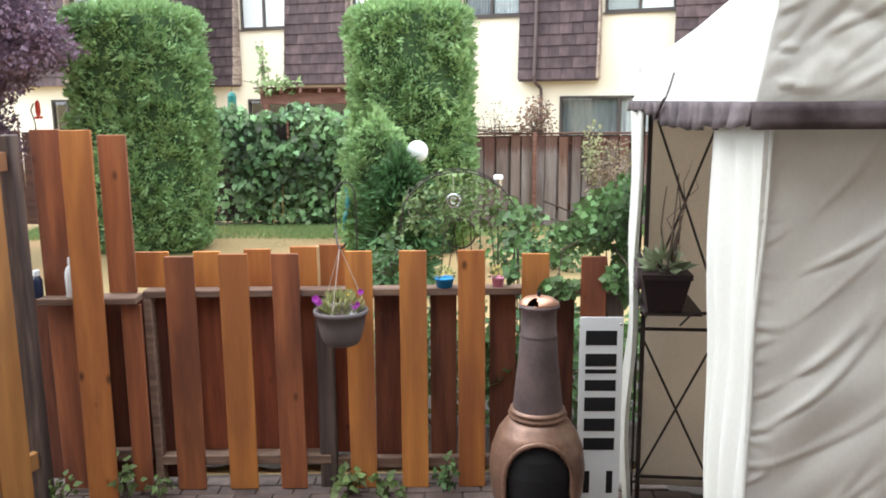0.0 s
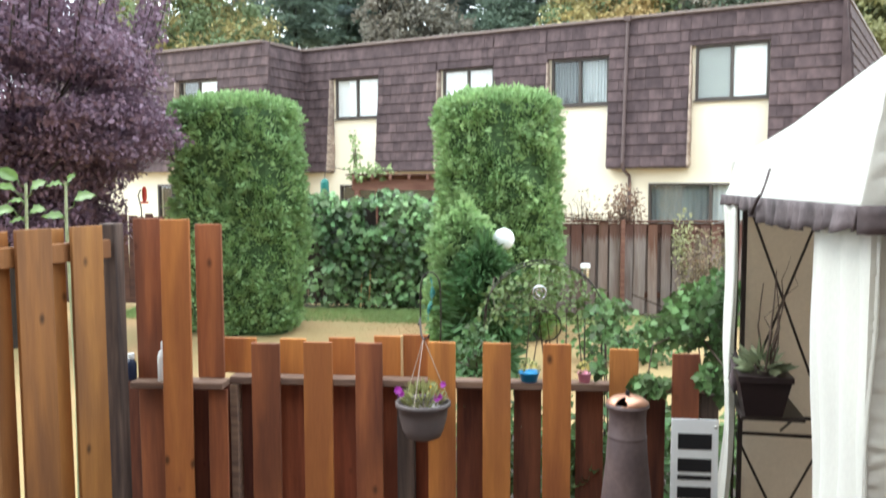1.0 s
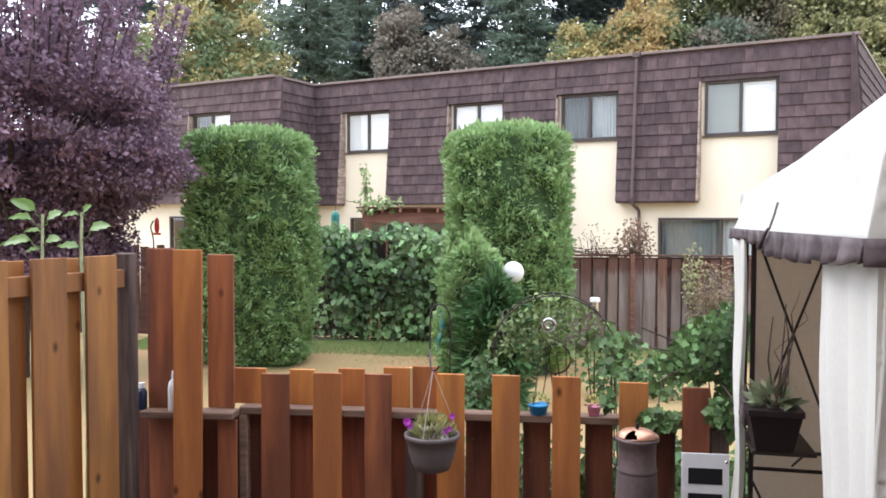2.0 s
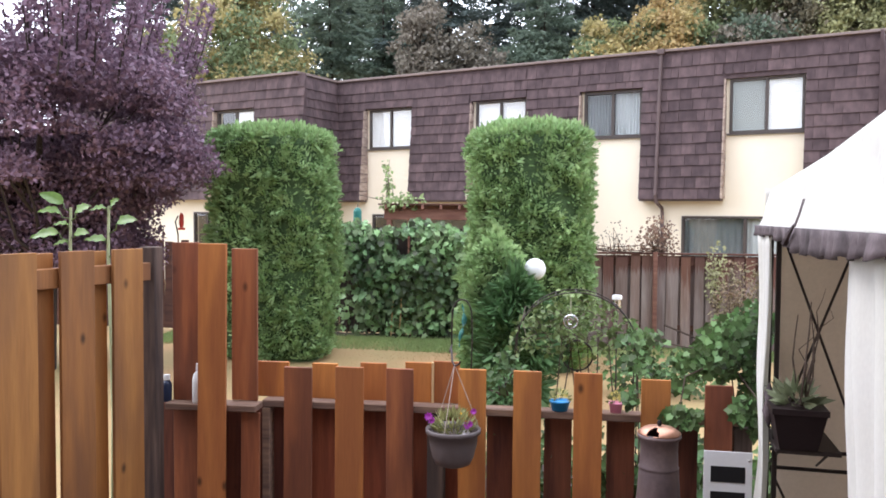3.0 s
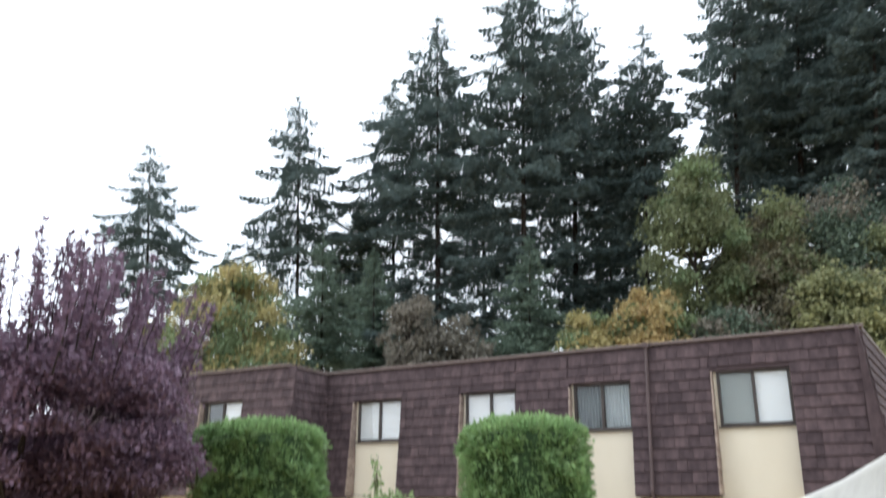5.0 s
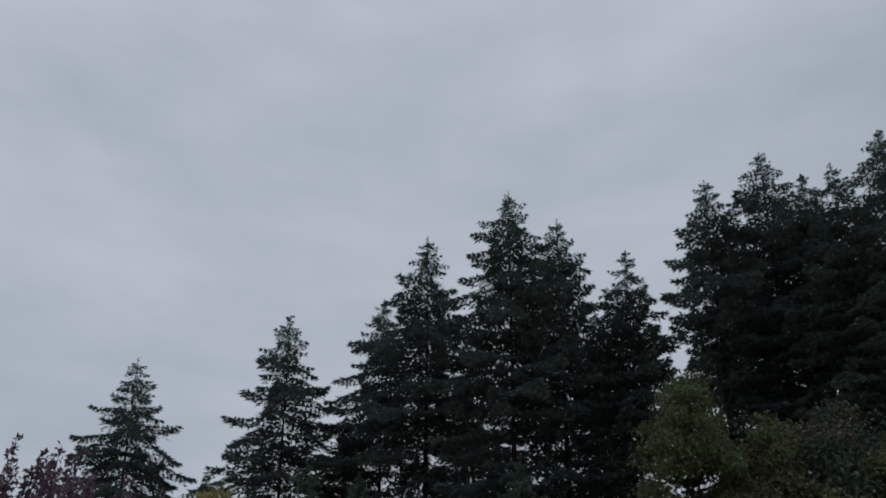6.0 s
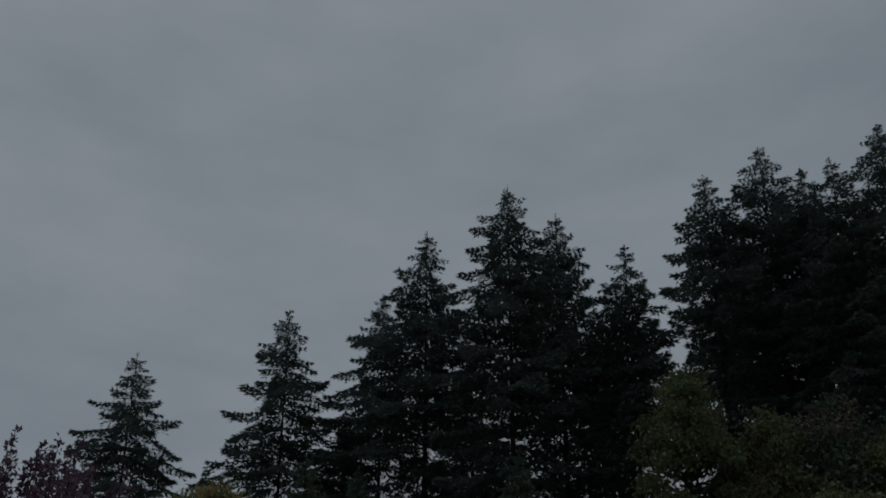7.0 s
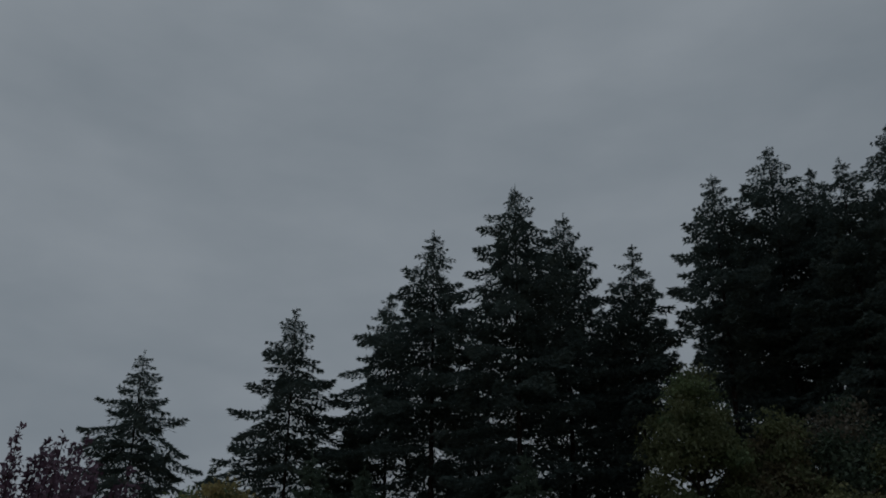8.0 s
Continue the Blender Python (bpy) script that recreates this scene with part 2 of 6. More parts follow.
POST = material("weathered_post", (0.16, 0.11, 0.085), 0.8, 0.35, 4.0, (9, 9, 0.7), 0.4, 14, tint=(0.06, 0.042, 0.036), piece=0.15, streak=(0.03, 0.022, 0.022))
RAIL = material("weathered_rail", (0.25, 0.155, 0.105), 0.8, 0.3, 4.0, (0.7, 9, 9), 0.4, 14, tint=(0.12, 0.075, 0.06), piece=0.1)
GREY_WOOD = material("old_grey_fence_wood", (0.31, 0.265, 0.25), 0.85, 0.35, 2.0, (6, 6, 0.5), 0.4, 10, tint=(0.17, 0.13, 0.115), piece=0.22, streak=(0.19, 0.13, 0.11), drip=((0.12, 0.055, 0.04), 1.16, 0.5))
STAINED = material("brown_stained_fence_wood", (0.25, 0.18, 0.155), 0.85, 0.35, 2.0, (6, 6, 0.5), 0.4, 10, tint=(0.13, 0.075, 0.06), piece=0.22, streak=(0.29, 0.24, 0.225), drip=((0.13, 0.055, 0.038), 0.98, 0.9))
BROWN_RAIL = material("old_brown_rail", (0.13, 0.062, 0.045), 0.85, 0.35, 2.0, (0.6, 6, 6), 0.3, 12, tint=(0.07, 0.035, 0.028), piece=0.1)
SHINGLE = material("brown_shingle", (0.104, 0.072, 0.075), 0.85, 0.28, 1.6, (4.5, 4.5, 2.4), 0.5, 30, tint=(0.056, 0.038, 0.041), piece=0.24)
SHINGLE_FAR = material("brown_shingle_joined", (0.104, 0.072, 0.075), 0.85, 0.28, 1.6, (4.5, 4.5, 2.4), 0.5, 30, tint=(0.056, 0.038, 0.041), island=0.24)
CHEEK = material("worn_shingle_edge", (0.42, 0.34, 0.285), 0.85, 0.3, 5, (1, 1, 4), 0.4, 30, tint=(0.22, 0.16, 0.135), piece=0.2)
CREAM = material("cream_stucco", (0.81, 0.745, 0.60), 0.9, 0.05, 0.8, (1, 1, 0.5), 0.35, 90, tint=(0.74, 0.67, 0.53))
CAP = material("roof_edge_metal", (0.22, 0.17, 0.155), 0.5, 0.2, 2, (1, 1, 1), 0.1, 40)
PIPE = material("downpipe_brown", (0.115, 0.08, 0.078), 0.5, 0.25, 3, (1, 1, 1), 0.1, 40)
DARK_TRIM = material("dark_window_frame", (0.075, 0.062, 0.056), 0.45, 0.2, 4, bump=0.1)
BLIND = material("white_blind", (0.86, 0.87, 0.87), 0.6, 0.06, 4, bump=0.0)
CURTAIN = material("pale_curtain", (0.56, 0.60, 0.60), 0.85, 0.15, 6, (3, 3, 0.4), 0.1)
DIM_PANE = material("grey_green_pane_tone", (0.20, 0.225, 0.225), 0.85, 0.2, 6, (3, 3, 0.4), 0.1)
PANE_SHEET = material("grey_pane_sheet", (0.31, 0.335, 0.315), 0.8, 0.12, 1.2, bump=0.0)
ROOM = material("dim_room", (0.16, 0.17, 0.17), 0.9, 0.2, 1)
GLASS = glass_material("window_glass")
ROOFING = material("roof_felt", (0.08, 0.075, 0.07), 0.9, 0.2, 2)
CANVAS = material("pale_canvas", (0.73, 0.725, 0.69), 0.8, 0.08, 3.0, (1, 1, 0.5), 0.15, 120, tint=(0.74, 0.735, 0.675), through=0.32)
CANVAS_IN = material("tan_lining", (0.66, 0.575, 0.485), 0.85, 0.12, 3, bump=0.1, through=0.5)
BAND = material("dark_trim_band", (0.145, 0.115, 0.12), 0.8, 0.45, 9, (1, 1, 1), 0.2, tint=(0.045, 0.035, 0.037))
IRON = material("dark_iron", (0.045, 0.034, 0.031), 0.5, 0.3, 12, bump=0.1, metal=0.4)
COPPER = material("bronzed_clay", (0.29, 0.165, 0.11), 0.4, 0.4, 5, (1, 1, 1), 0.2, 50, tint=(0.14, 0.082, 0.062), metal=0.45, spec=0.5)
CLAY_GREY = material("smoked_clay_neck", (0.15, 0.108, 0.104), 0.5, 0.35, 5, (1, 1, 1), 0.2, 50, tint=(0.085, 0.062, 0.066), metal=0.25)
SOOT = material("soot", (0.012, 0.011, 0.012), 0.95, 0.2, 8)
SIGN_WHITE = material("white_sign_face", (0.78, 0.79, 0.80), 0.4, 0.05, 8, bump=0.02)
SIGN_BLACK = material("black_sign_print", (0.012, 0.012, 0.014), 0.5, 0.1, 8, bump=0.0)
PLASTIC = material("grey_brown_plastic", (0.125, 0.105, 0.105), 0.45, 0.12, 9, bump=0.05)
BLUE = material("blue_plastic", (0.02, 0.26, 0.58), 0.35, 0.1, 20, bump=0.0)
PINK = material("pink_plastic", (0.86, 0.34, 0.50), 0.35, 0.1, 20, bump=0.0)
WHITE_PLASTIC = material("white_plastic", (0.74, 0.76, 0.76), 0.35, 0.06, 10, bump=0.0)
NAVY = material("dark_blue_plastic", (0.015, 0.024, 0.055), 0.35, 0.1, 10, bump=0.0)
TEAL = material("teal_enamel", (0.03, 0.20, 0.17), 0.4, 0.2, 10, bump=0.0)
RED = material("red_plastic", (0.55, 0.05, 0.035), 0.4, 0.15, 10, bump=0.0)
CHROME = material("polished_metal", (0.70, 0.70, 0.71), 0.2, 0.1, 10, bump=0.0, metal=1.0)
STRING = material("twine", (0.50, 0.42, 0.36), 0.8, 0.2, 30, bump=0.0)
PINE = material("pale_pine_edge", (0.62, 0.42, 0.22), 0.7, 0.2, 4, (9, 9, 0.7), 0.2)
PAVER = material("brick_paver", (0.135, 0.094, 0.08), 0.85, 0.3, 12, (1, 1, 1), 0.5, 90, tint=(0.085, 0.062, 0.054), piece=0.2)
MORTAR = material("sandy_joint", (0.075, 0.058, 0.048), 0.95, 0.3, 20, bump=0.4)
SOIL = material("dark_soil", (0.05, 0.038, 0.03), 0.95, 0.4, 14, bump=0.6)
GRASS = material("lawn_ground", (0.34, 0.215, 0.105), 0.95, 0.3, 0.9, (1, 1, 1), 0.5, 40, tint=(0.26, 0.205, 0.092))
PERG = material("red_brown_timber", (0.25, 0.13, 0.095), 0.75, 0.3, 3, (0.7, 6, 6), 0.3, 14, tint=(0.14, 0.06, 0.045))
PLAIN = material("plain_house_wall", (0.22, 0.17, 0.14), 0.9, 0.08, 1, bump=0.2)


# ---- ground ----
def make_ground():
    bm = bmesh.new()
    xs = [-1500, -300, -80, -30] + list(np.linspace(-14, 14, 57)) + [30, 80, 300, 1500]
    ys = [-1500, -300, -60, -15, -6, 0] + list(np.linspace(2, 20, 37)) + [30, 60, 300, 1500]
    grid = []
    for y in ys:
        row = []
        for x in xs:
            lawn = 4.4 < y < 16
            z = 0.03 * noise.noise(Vector((x * 0.4, y * 0.4, 0))) - 0.03 if lawn else -0.04 if y > 4.4 else -0.17
            row.append(bm.verts.new((x, y, z)))
        grid.append(row)
    for j in range(len(ys) - 1):
        for i in range(len(xs) - 1):
            bm.faces.new((grid[j][i], grid[j][i + 1], grid[j + 1][i + 1], grid[j + 1][i]))
    return solid("ground", bm, GRASS, "dry tan lawn with green patches behind the fence", "ground", kind="structure", smooth=True)


make_ground()
PATIO = solid("pavement", span((-4.5, -0.699, -0.2), (4.5, 4.22, -0.1)), MORTAR, "brick paved patio in front of the fence", "pavement", kind="structure")
# unseen house wall behind the camera, set close and dark to shade the tent front
solid("wall_south", span((-9, -1.1, -0.18), (9, -0.7, 5.6)), PLAIN, "unseen house wall behind the camera, shades the patio", "wall", kind="structure")

def garden_bed(x0, x1, y0, y1):
    bm = bmesh.new()
    nx, ny = int((x1 - x0) / 0.08), int((y1 - y0) / 0.08)
    rows = [[bm.verts.new((x0 + (x1 - x0) * i / nx, y0 + (y1 - y0) * j / ny,
                           0.0 + 0.04 * noise.noise(Vector((i * 0.4, j * 0.4, 1))) - (0.06 if i in (0, nx) or j in (0, ny) else 0))) for i in range(nx + 1)] for j in range(ny + 1)]
    for j in range(ny):
        for i in range(nx):
            bm.faces.new((rows[j][i], rows[j][i + 1], rows[j + 1][i + 1], rows[j + 1][i]))
    return solid("garden_bed", bm, SOIL, "dark soil bed, behind the fence also for shade", "garden bed", kind="structure", smooth=True)


# dark strip added behind the fence so the gaps between boards look shaded
garden_bed(-2.25, 2.5, 4.24, 6.6)
garden_bed(-4.4, -0.8, 12.85, 13.3)

# ---- near fence ----
FY = 4.03


def board_mesh(name, width, height, thick=0.019, seed=0):
    bm = box((width, thick, height), Matrix.Translation((0, 0, height / 2)), 0.0025)
    for v in bm.verts:
        v.co.x += 0.0035 * noise.noise(Vector((seed, v.co.z * 2, 0)))
        if v.co.z > height * 0.9:
            v.co.z += 0.004 * noise.noise(Vector((seed, v.co.x * 30, 3)))
    return mesh_of(name, bm, None)


BOARDS = {}


def board(parent, x, y, z0, z1, width, mat, turn=0.0, lean=0.0, tip=0.0, name="board"):
    """One upright plank; alike planks share a mesh."""
    key = (round(width, 2), round(z1 - z0, 2), mat.name)
    if key not in BOARDS:
        BOARDS[key] = board_mesh("board", key[0], key[1], seed=len(BOARDS) * 3.7)
        BOARDS[key].materials.append(mat)
    ob = new(name, BOARDS[key])
    ob.matrix_basis = pose(x, y, z0, tip, lean, turn)
    return adopt(ob, parent)


def rail(parent, a, b, h, d, mat, name="rail"):
    """A level bar from a to b, h high and d deep."""
    a, b = Vector(a), Vector(b)
    way = b - a
    m = Matrix.Translation((a + b) / 2) @ pose(0, 0, 0, 0, 0, math.degrees(math.atan2(way.y, way.x)))
    return part(name, box((way.length, d, h), m, 0.004), mat, parent)


low_fence = thing("wood_fence", (-0.4, FY, 0), "low cedar fence with alternating boards and a shelf rail", "fence")
FRONT = [(-1.344, 1.188, 0.155, CEDAR_RED), (-1.067, 1.194, 0.148, CEDAR), (-0.797, 1.2, 0.14, CEDAR_RED),
         (-0.423, 1.206, 0.143, CEDAR), (-0.149, 1.203, 0.14, CEDAR), (0.152, 1.203, 0.143, CEDAR),
         (0.478, 1.184, 0.143, CEDAR), (0.782, 1.168, 0.13, CEDAR_RED)]
for i, (x, top, w, mat) in enumerate(FRONT):
    board(low_fence, x, FY, -0.085, top, w, mat, lean=random.uniform(-0.35, 0.35))
BACK = [(-1.52, 1.192, 0.19, CEDAR), (-1.228, 1.186, 0.14, CEDAR), (-0.961, 1.198, 0.145, CEDAR), (-0.72, 1.212, 0.144, CEDAR),
        (-0.571, 1.217, 0.137, CEDAR)]
# below the shelf the same boards take the shaded colour
for x, top, w, mat in BACK:
    board(low_fence, x, FY + 0.112, 1.0, top, w, mat, lean=random.uniform(-0.3, 0.3))
    board(low_fence, x, FY + 0.112, 0.07, 0.962, round(w * 0.98, 2), CEDAR_BACK_SHADE, lean=random.uniform(-0.3, 0.3))
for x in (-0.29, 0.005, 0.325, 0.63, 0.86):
    board(low_fence, x, FY + 0.112, -0.03, 0.955, 0.14, CEDAR_SHADED, lean=random.uniform(-0.3, 0.3))
rail(low_fence, (-1.54, FY + 0.056, 0.98), (0.91, FY + 0.056, 0.988), 0.038, 0.09, RAIL, "shelf_rail")
rail(low_fence, (-0.57, FY + 0.07, 0.03), (0.91, FY + 0.07, 0.03), 0.06, 0.05, RAIL)
rail(low_fence, (-1.5, FY + 0.056, 0.07), (-0.6, FY + 0.056, 0.07), 0.05, 0.09, RAIL)
for x, half, wood in ((-1.522, 0.02, RAIL), (-0.615, 0.043, POST), (0.9, 0.043, POST)):
    part("post", span((x - half, FY + 0.015, -0.12), (x + half, FY + 0.1, 0.959), 0.004), wood, low_fence)
part("cut_edge_strip", span((-0.648, FY + 0.088, 1.0), (-0.636, FY + 0.12, 1.214)), PINE, low_fence, "pale unstained strip of pine")

tall_fence = thing("wood_fence", (-1.8, 3.93, 0), "tall cedar fence section with three uneven boards and a shelf", "fence")
board(tall_fence, -1.935, 4.0, -0.06, 1.83, 0.152, CEDAR_RED, lean=-0.2)
board(tall_fence, -1.758, 3.885, -0.09, 1.826, 0.15, CEDAR, lean=0.5)
board(tall_fence, -1.63, 4.03, 1.0, 1.805, 0.142, CEDAR_RED, lean=0.2)
board(tall_fence, -1.585, 3.98, -0.07, 0.955, 0.105, CEDAR_RED, lean=0.4)
board(tall_fence, -1.95, 4.1, -0.06, 0.955, 0.11, CEDAR_SHADED, lean=-0.5)
board(tall_fence, -1.82, 4.1, -0.06, 0.955, 0.09, CEDAR_SHADED)
# dark boards close the gaps, their colour standing in for shade
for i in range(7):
    board(tall_fence, -2.21 + i * 0.118, 4.125, -0.06, 0.955, 0.115, CEDAR_SHADED, lean=random.uniform(-0.2, 0.2))
rail(tall_fence, (-2.02, 3.965, 0.974), (-1.535, 3.985, 0.984), 0.035, 0.12, RAIL, "shelf_rail")
rail(tall_fence, (-2.02, 4.06, 0.1), (-1.56, 4.06, 0.1), 0.07, 0.04, RAIL)
part("post", span((-2.098, 3.8, -0.12), (-2.012, 3.89, 1.812), 0.005), POST, tall_fence, "dark weathered square post")

# the side fence runs from the corner post towards the house
LF0, LFD = Vector((-2.0, 3.8, 0)), Vector((-0.31, -0.951, 0))
LF_TURN = math.degrees(math.atan2(LFD.y, LFD.x))
side_fence = thing("wood_fence", tuple(LF0 + LFD), "tall cedar side fence with alternating orange boards", "fence")
LFN = Vector((0.951, -0.31, 0))
for i in range(8):
    s = 0.185 + i * 0.291
    p = LF0 + LFD * s
    board(side_fence, p.x, p.y, -0.07, 1.81, 0.178, CEDAR_TAN, LF_TURN, lean=random.uniform(-0.3, 0.3))
    q = LF0 + LFD * (s + 0.115 + 0.02) - LFN * 0.075
    board(side_fence, q.x, q.y, -0.07, 1.80, 0.15, CEDAR_TAN, LF_TURN, lean=random.uniform(-0.3, 0.3))
for z in (1.69, 0.2):
    a, b = LF0 + LFD * 0.02 - LFN * 0.036, LF0 + LFD * 2.4 - LFN * 0.036
    rail(side_fence, (a.x, a.y, z), (b.x, b.y, z), 0.09, 0.035, CEDAR_TAN)

# ---- townhouse ----
H0 = Vector((5.187, 18.239, 0))
HM = pose(H0.x, H0.y, 0, 0, 0, -21.5)
house = thing("townhouse", tuple(H0), "two-storey cream stucco townhouse with a brown shingled mansard", "house")
Z_EAVE, Z_TOP = 2.42, 5.8


def lean_out(z):
    """How far the shingled face stands out from the wall at the height z."""
    return 0.36 - (z - Z_EAVE) * 0.09


def h_part(name, bm, mat, parent=None, label="", kind=""):
    bmesh.ops.transform(bm, matrix=HM, verts=bm.verts)
    return part(name, bm, mat, parent or house, label, kind=kind)


def holed_wall(u0, u1, v0, v1, z0, z1, holes):
    """A wall with square openings through it."""
    bm = bmesh.new()
    us = sorted({u0, u1, *(h[0] for h in holes), *(h[1] for h in holes)})
    zs = sorted({z0, z1, *(h[2] for h in holes), *(h[3] for h in holes)})
    for a, b in zip(us, us[1:]):
        for c, d in zip(zs, zs[1:]):
            mu, mz = (a + b) / 2, (c + d) / 2
            if any(h[0] < mu < h[1] and h[2] < mz < h[3] for h in holes):
                continue
            add_box(bm, (b - a, v1 - v0, d - c), Matrix.Translation((mu, (v0 + v1) / 2, mz)))
    bmesh.ops.remove_doubles(bm, verts=bm.verts, dist=0.0005)
    return bm


UPPER = [(-1.56, -0.02, 3.87, 5.07), (-4.95, -3.53, 3.9, 5.0), (-7.92, -6.47, 3.87, 4.97), (-11.3, -9.86, 3.86, 4.95)]
LOWER = [(-2.57, 0.2, 0.85, 2.03), (-6.6, -4.9, 0.1, 2.03), (-11.2, -8.05, 0.1, 2.03)]
h_part("wall", holed_wall(-12.45, 1.4, 0.01, 0.19, 0, 5.78, UPPER + LOWER), CREAM, label="cream stucco front wall")
FWD = 1.76
LEFT_UP, LEFT_LOW = [(-15.42, -13.93, 3.87, 4.95)], [(-16.4, -15.3, 0.05, 2.06)]
h_part("wall", holed_wall(-22, -12.46, 0.01 - FWD, 0.19 - FWD, 0, 5.78, LEFT_UP + LEFT_LOW), CREAM, label="cream stucco front wall")
h_part("wall", span((-12.62, 0.195 - FWD, 0), (-12.46, 0.18, 5.78)), CREAM)
END_TURN = -5.0
END = pose(1.42, 0.0, 0, 0, 0, END_TURN)
bm = span((-0.2, 0.21, 0), (-0.02, 9.0, 5.78))
bmesh.ops.transform(bm, matrix=END, verts=bm.verts)
h_part("wall", bm, CREAM)
h_part("wall", span((-22, 9.0, 0), (1.3, 9.18, 5.78)), CREAM)
h_part("wall", span((-22.18, 0.2 - FWD, 0), (-22, 9.0, 5.78)), CREAM)
# added backing wall and slabs, coloured dark grey so the rooms look unlit
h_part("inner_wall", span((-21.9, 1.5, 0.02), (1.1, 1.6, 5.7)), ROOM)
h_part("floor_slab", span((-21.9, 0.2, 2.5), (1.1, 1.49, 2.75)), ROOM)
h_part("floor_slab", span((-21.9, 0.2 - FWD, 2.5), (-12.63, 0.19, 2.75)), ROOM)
h_part("roof", span((-21.99, 0.0, 5.6), (1.28, 8.99, 5.75)), ROOFING)


def sash_window(u0, u1, z0, z1, v=0.0, left="blind", right="blind", seed=0):
    """A dark-framed slider with its panes and what hangs behind them."""
    w, h = u1 - u0, z1 - z0
    um = (u0 + u1) / 2
    bm = bmesh.new()
    t = 0.055
    for lo, hi in (((u0, v - 0.025, z0), (u1, v + 0.1, z0 + t)), ((u0, v - 0.025, z1 - t), (u1, v + 0.1, z1)),
                   ((u0, v - 0.025, z0 + t), (u0 + t, v + 0.1, z1 - t)), ((u1 - t, v - 0.025, z0 + t), (u1, v + 0.1, z1 - t)),
                   ((um - t * 0.6, v - 0.02, z0 + t), (um + t * 0.6, v + 0.08, z1 - t))):
        add_box(bm, Vector(hi) - Vector(lo), Matrix.Translation((Vector(hi) + Vector(lo)) / 2), 0.004)
    win = h_part("window", bm, DARK_TRIM, label="dark-framed sliding window")
    h_part("sill", span((u0 - 0.04, v - 0.06, z0 - 0.04), (u1 + 0.04, v + 0.0, z0 - 0.002)), DARK_TRIM, win)
    for a, b, k in ((u0 + t, um - t * 0.6, left), (um + t * 0.6, u1 - t, right)):
        pane = h_part("pane", span((a, v + 0.02, z0 + t), (b, v + 0.028, z1 - t)), GLASS, win)
        pane.visible_shadow = False
        if k == "blind":
            bm = bmesh.new()
            n = int(h / 0.04)
            rows = []
            for i in range(2 * n + 1):
                z = z0 + t + i * (h - 2 * t) / (2 * n)
                rows.append([bm.verts.new((q, v + 0.04 + (0.006 if i % 2 else 0.0), z)) for q in (a + 0.003, b - 0.003)])
            for p, q in zip(rows, rows[1:]):
                bm.faces.new((p[0], p[1], q[1], q[0]))
            h_part("blind", bm, BLIND, win, "closed white slatted blind")
        elif k == "screen":
            # one flat grey-green sheet just behind the pane
            h_part("insect_screen", span((a + 0.002, v + 0.034, z0 + t), (b - 0.002, v + 0.037, z1 - t)), PANE_SHEET, win, "flat grey-green sheet behind the pane")
        # dim: a grey-green sheet stands in for dark glass with a faint reflection
        elif k in ("curtain", "dim"):
            bm = bmesh.new()
            cols = 40
            rows = [[bm.verts.new((a + (b - a) * i / cols, v + 0.13 + 0.025 * math.sin(i * 1.3 + seed), z)) for i in range(cols + 1)]
                    for z in (z0 + t, z1 - t)]
            for i in range(cols):
                bm.faces.new((rows[0][i], rows[0][i + 1], rows[1][i + 1], rows[1][i]))
            h_part("curtain", bm, CURTAIN if k == "curtain" else DIM_PANE, win, "pale hanging curtain" if k == "curtain" else "grey-green sheet for dark glass and its dim reflection")
    return win


for (u0, u1, z0, z1), lk, rk in zip(UPPER, ("screen", "dim", "blind", "blind"), ("blind", "curtain", "blind", "blind")):
    sash_window(u0, u1, z0, z1, 0.0, lk, rk)
for (u0, u1, z0, z1), lk, rk in zip(LOWER, ("dim", "none", "none"), ("curtain", "none", "none")):
    sash_window(u0, u1, z0, z1, 0.0, lk, rk)
sash_window(*LEFT_UP[0], -FWD, "none", "blind")
sash_window(*LEFT_LOW[0], -FWD, "none", "curtain")


def mansard(u0, u1, z0, v=0.0, hip=0.0):
    """Solid backing of one stretch of the shingled face; hip: how much wider it is at the foot, beside a sloping end."""
    a, b, c = -lean_out(z0) + 0.025, -lean_out(Z_TOP) + 0.025, 0.005
    bm = bmesh.new()
    ends = [[bm.verts.new((u + (h if z == z0 else 0.0), y + v, z)) for y, z in ((c, z0), (a, z0), (b, Z_TOP), (c, Z_TOP))] for u, h in ((u0, 0.0), (u1, hip))]
    bm.faces.new(ends[0])
    bm.faces.new(ends[1][::-1])
    for i in range(4):
        j = (i + 1) % 4
        bm.faces.new((ends[0][j], ends[0][i], ends[1][i], ends[1][j]))
    return h_part("mansard_panel", bm, SHINGLE_FAR, label="brown wood-shingled mansard panel")


BAYS = [(-1.66, 0.0, 5.08), (-5.03, -3.5, 5.01), (-8.02, -6.44, 4.98), (-11.4, -9.83, 4.96)]
HIP = lean_out(Z_EAVE) - lean_out(Z_TOP)
PANELS = [(0.0, 1.45), (-3.5, -1.66), (-6.44, -5.03), (-9.83, -8.02), (-12.44, -11.4)]
panel_parts = {}
for u0, u1 in PANELS:
    panel_parts[(u0, u1)] = mansard(u0, u1, Z_EAVE, hip=HIP if u1 > 1 else 0.0)
    h_part("soffit", span((u0 + 0.01, -lean_out(Z_EAVE) + 0.04, Z_EAVE - 0.05), (u1 - 0.01, 0.0, Z_EAVE - 0.004)), PIPE, label="dark brown soffit board")
head_parts = {b: mansard(b[0] + 0.001, b[1] - 0.001, b[2]) for b in BAYS}
LEFT_PANELS = [(-13.9, -12.46 + 0.3), (-22, -15.45)]
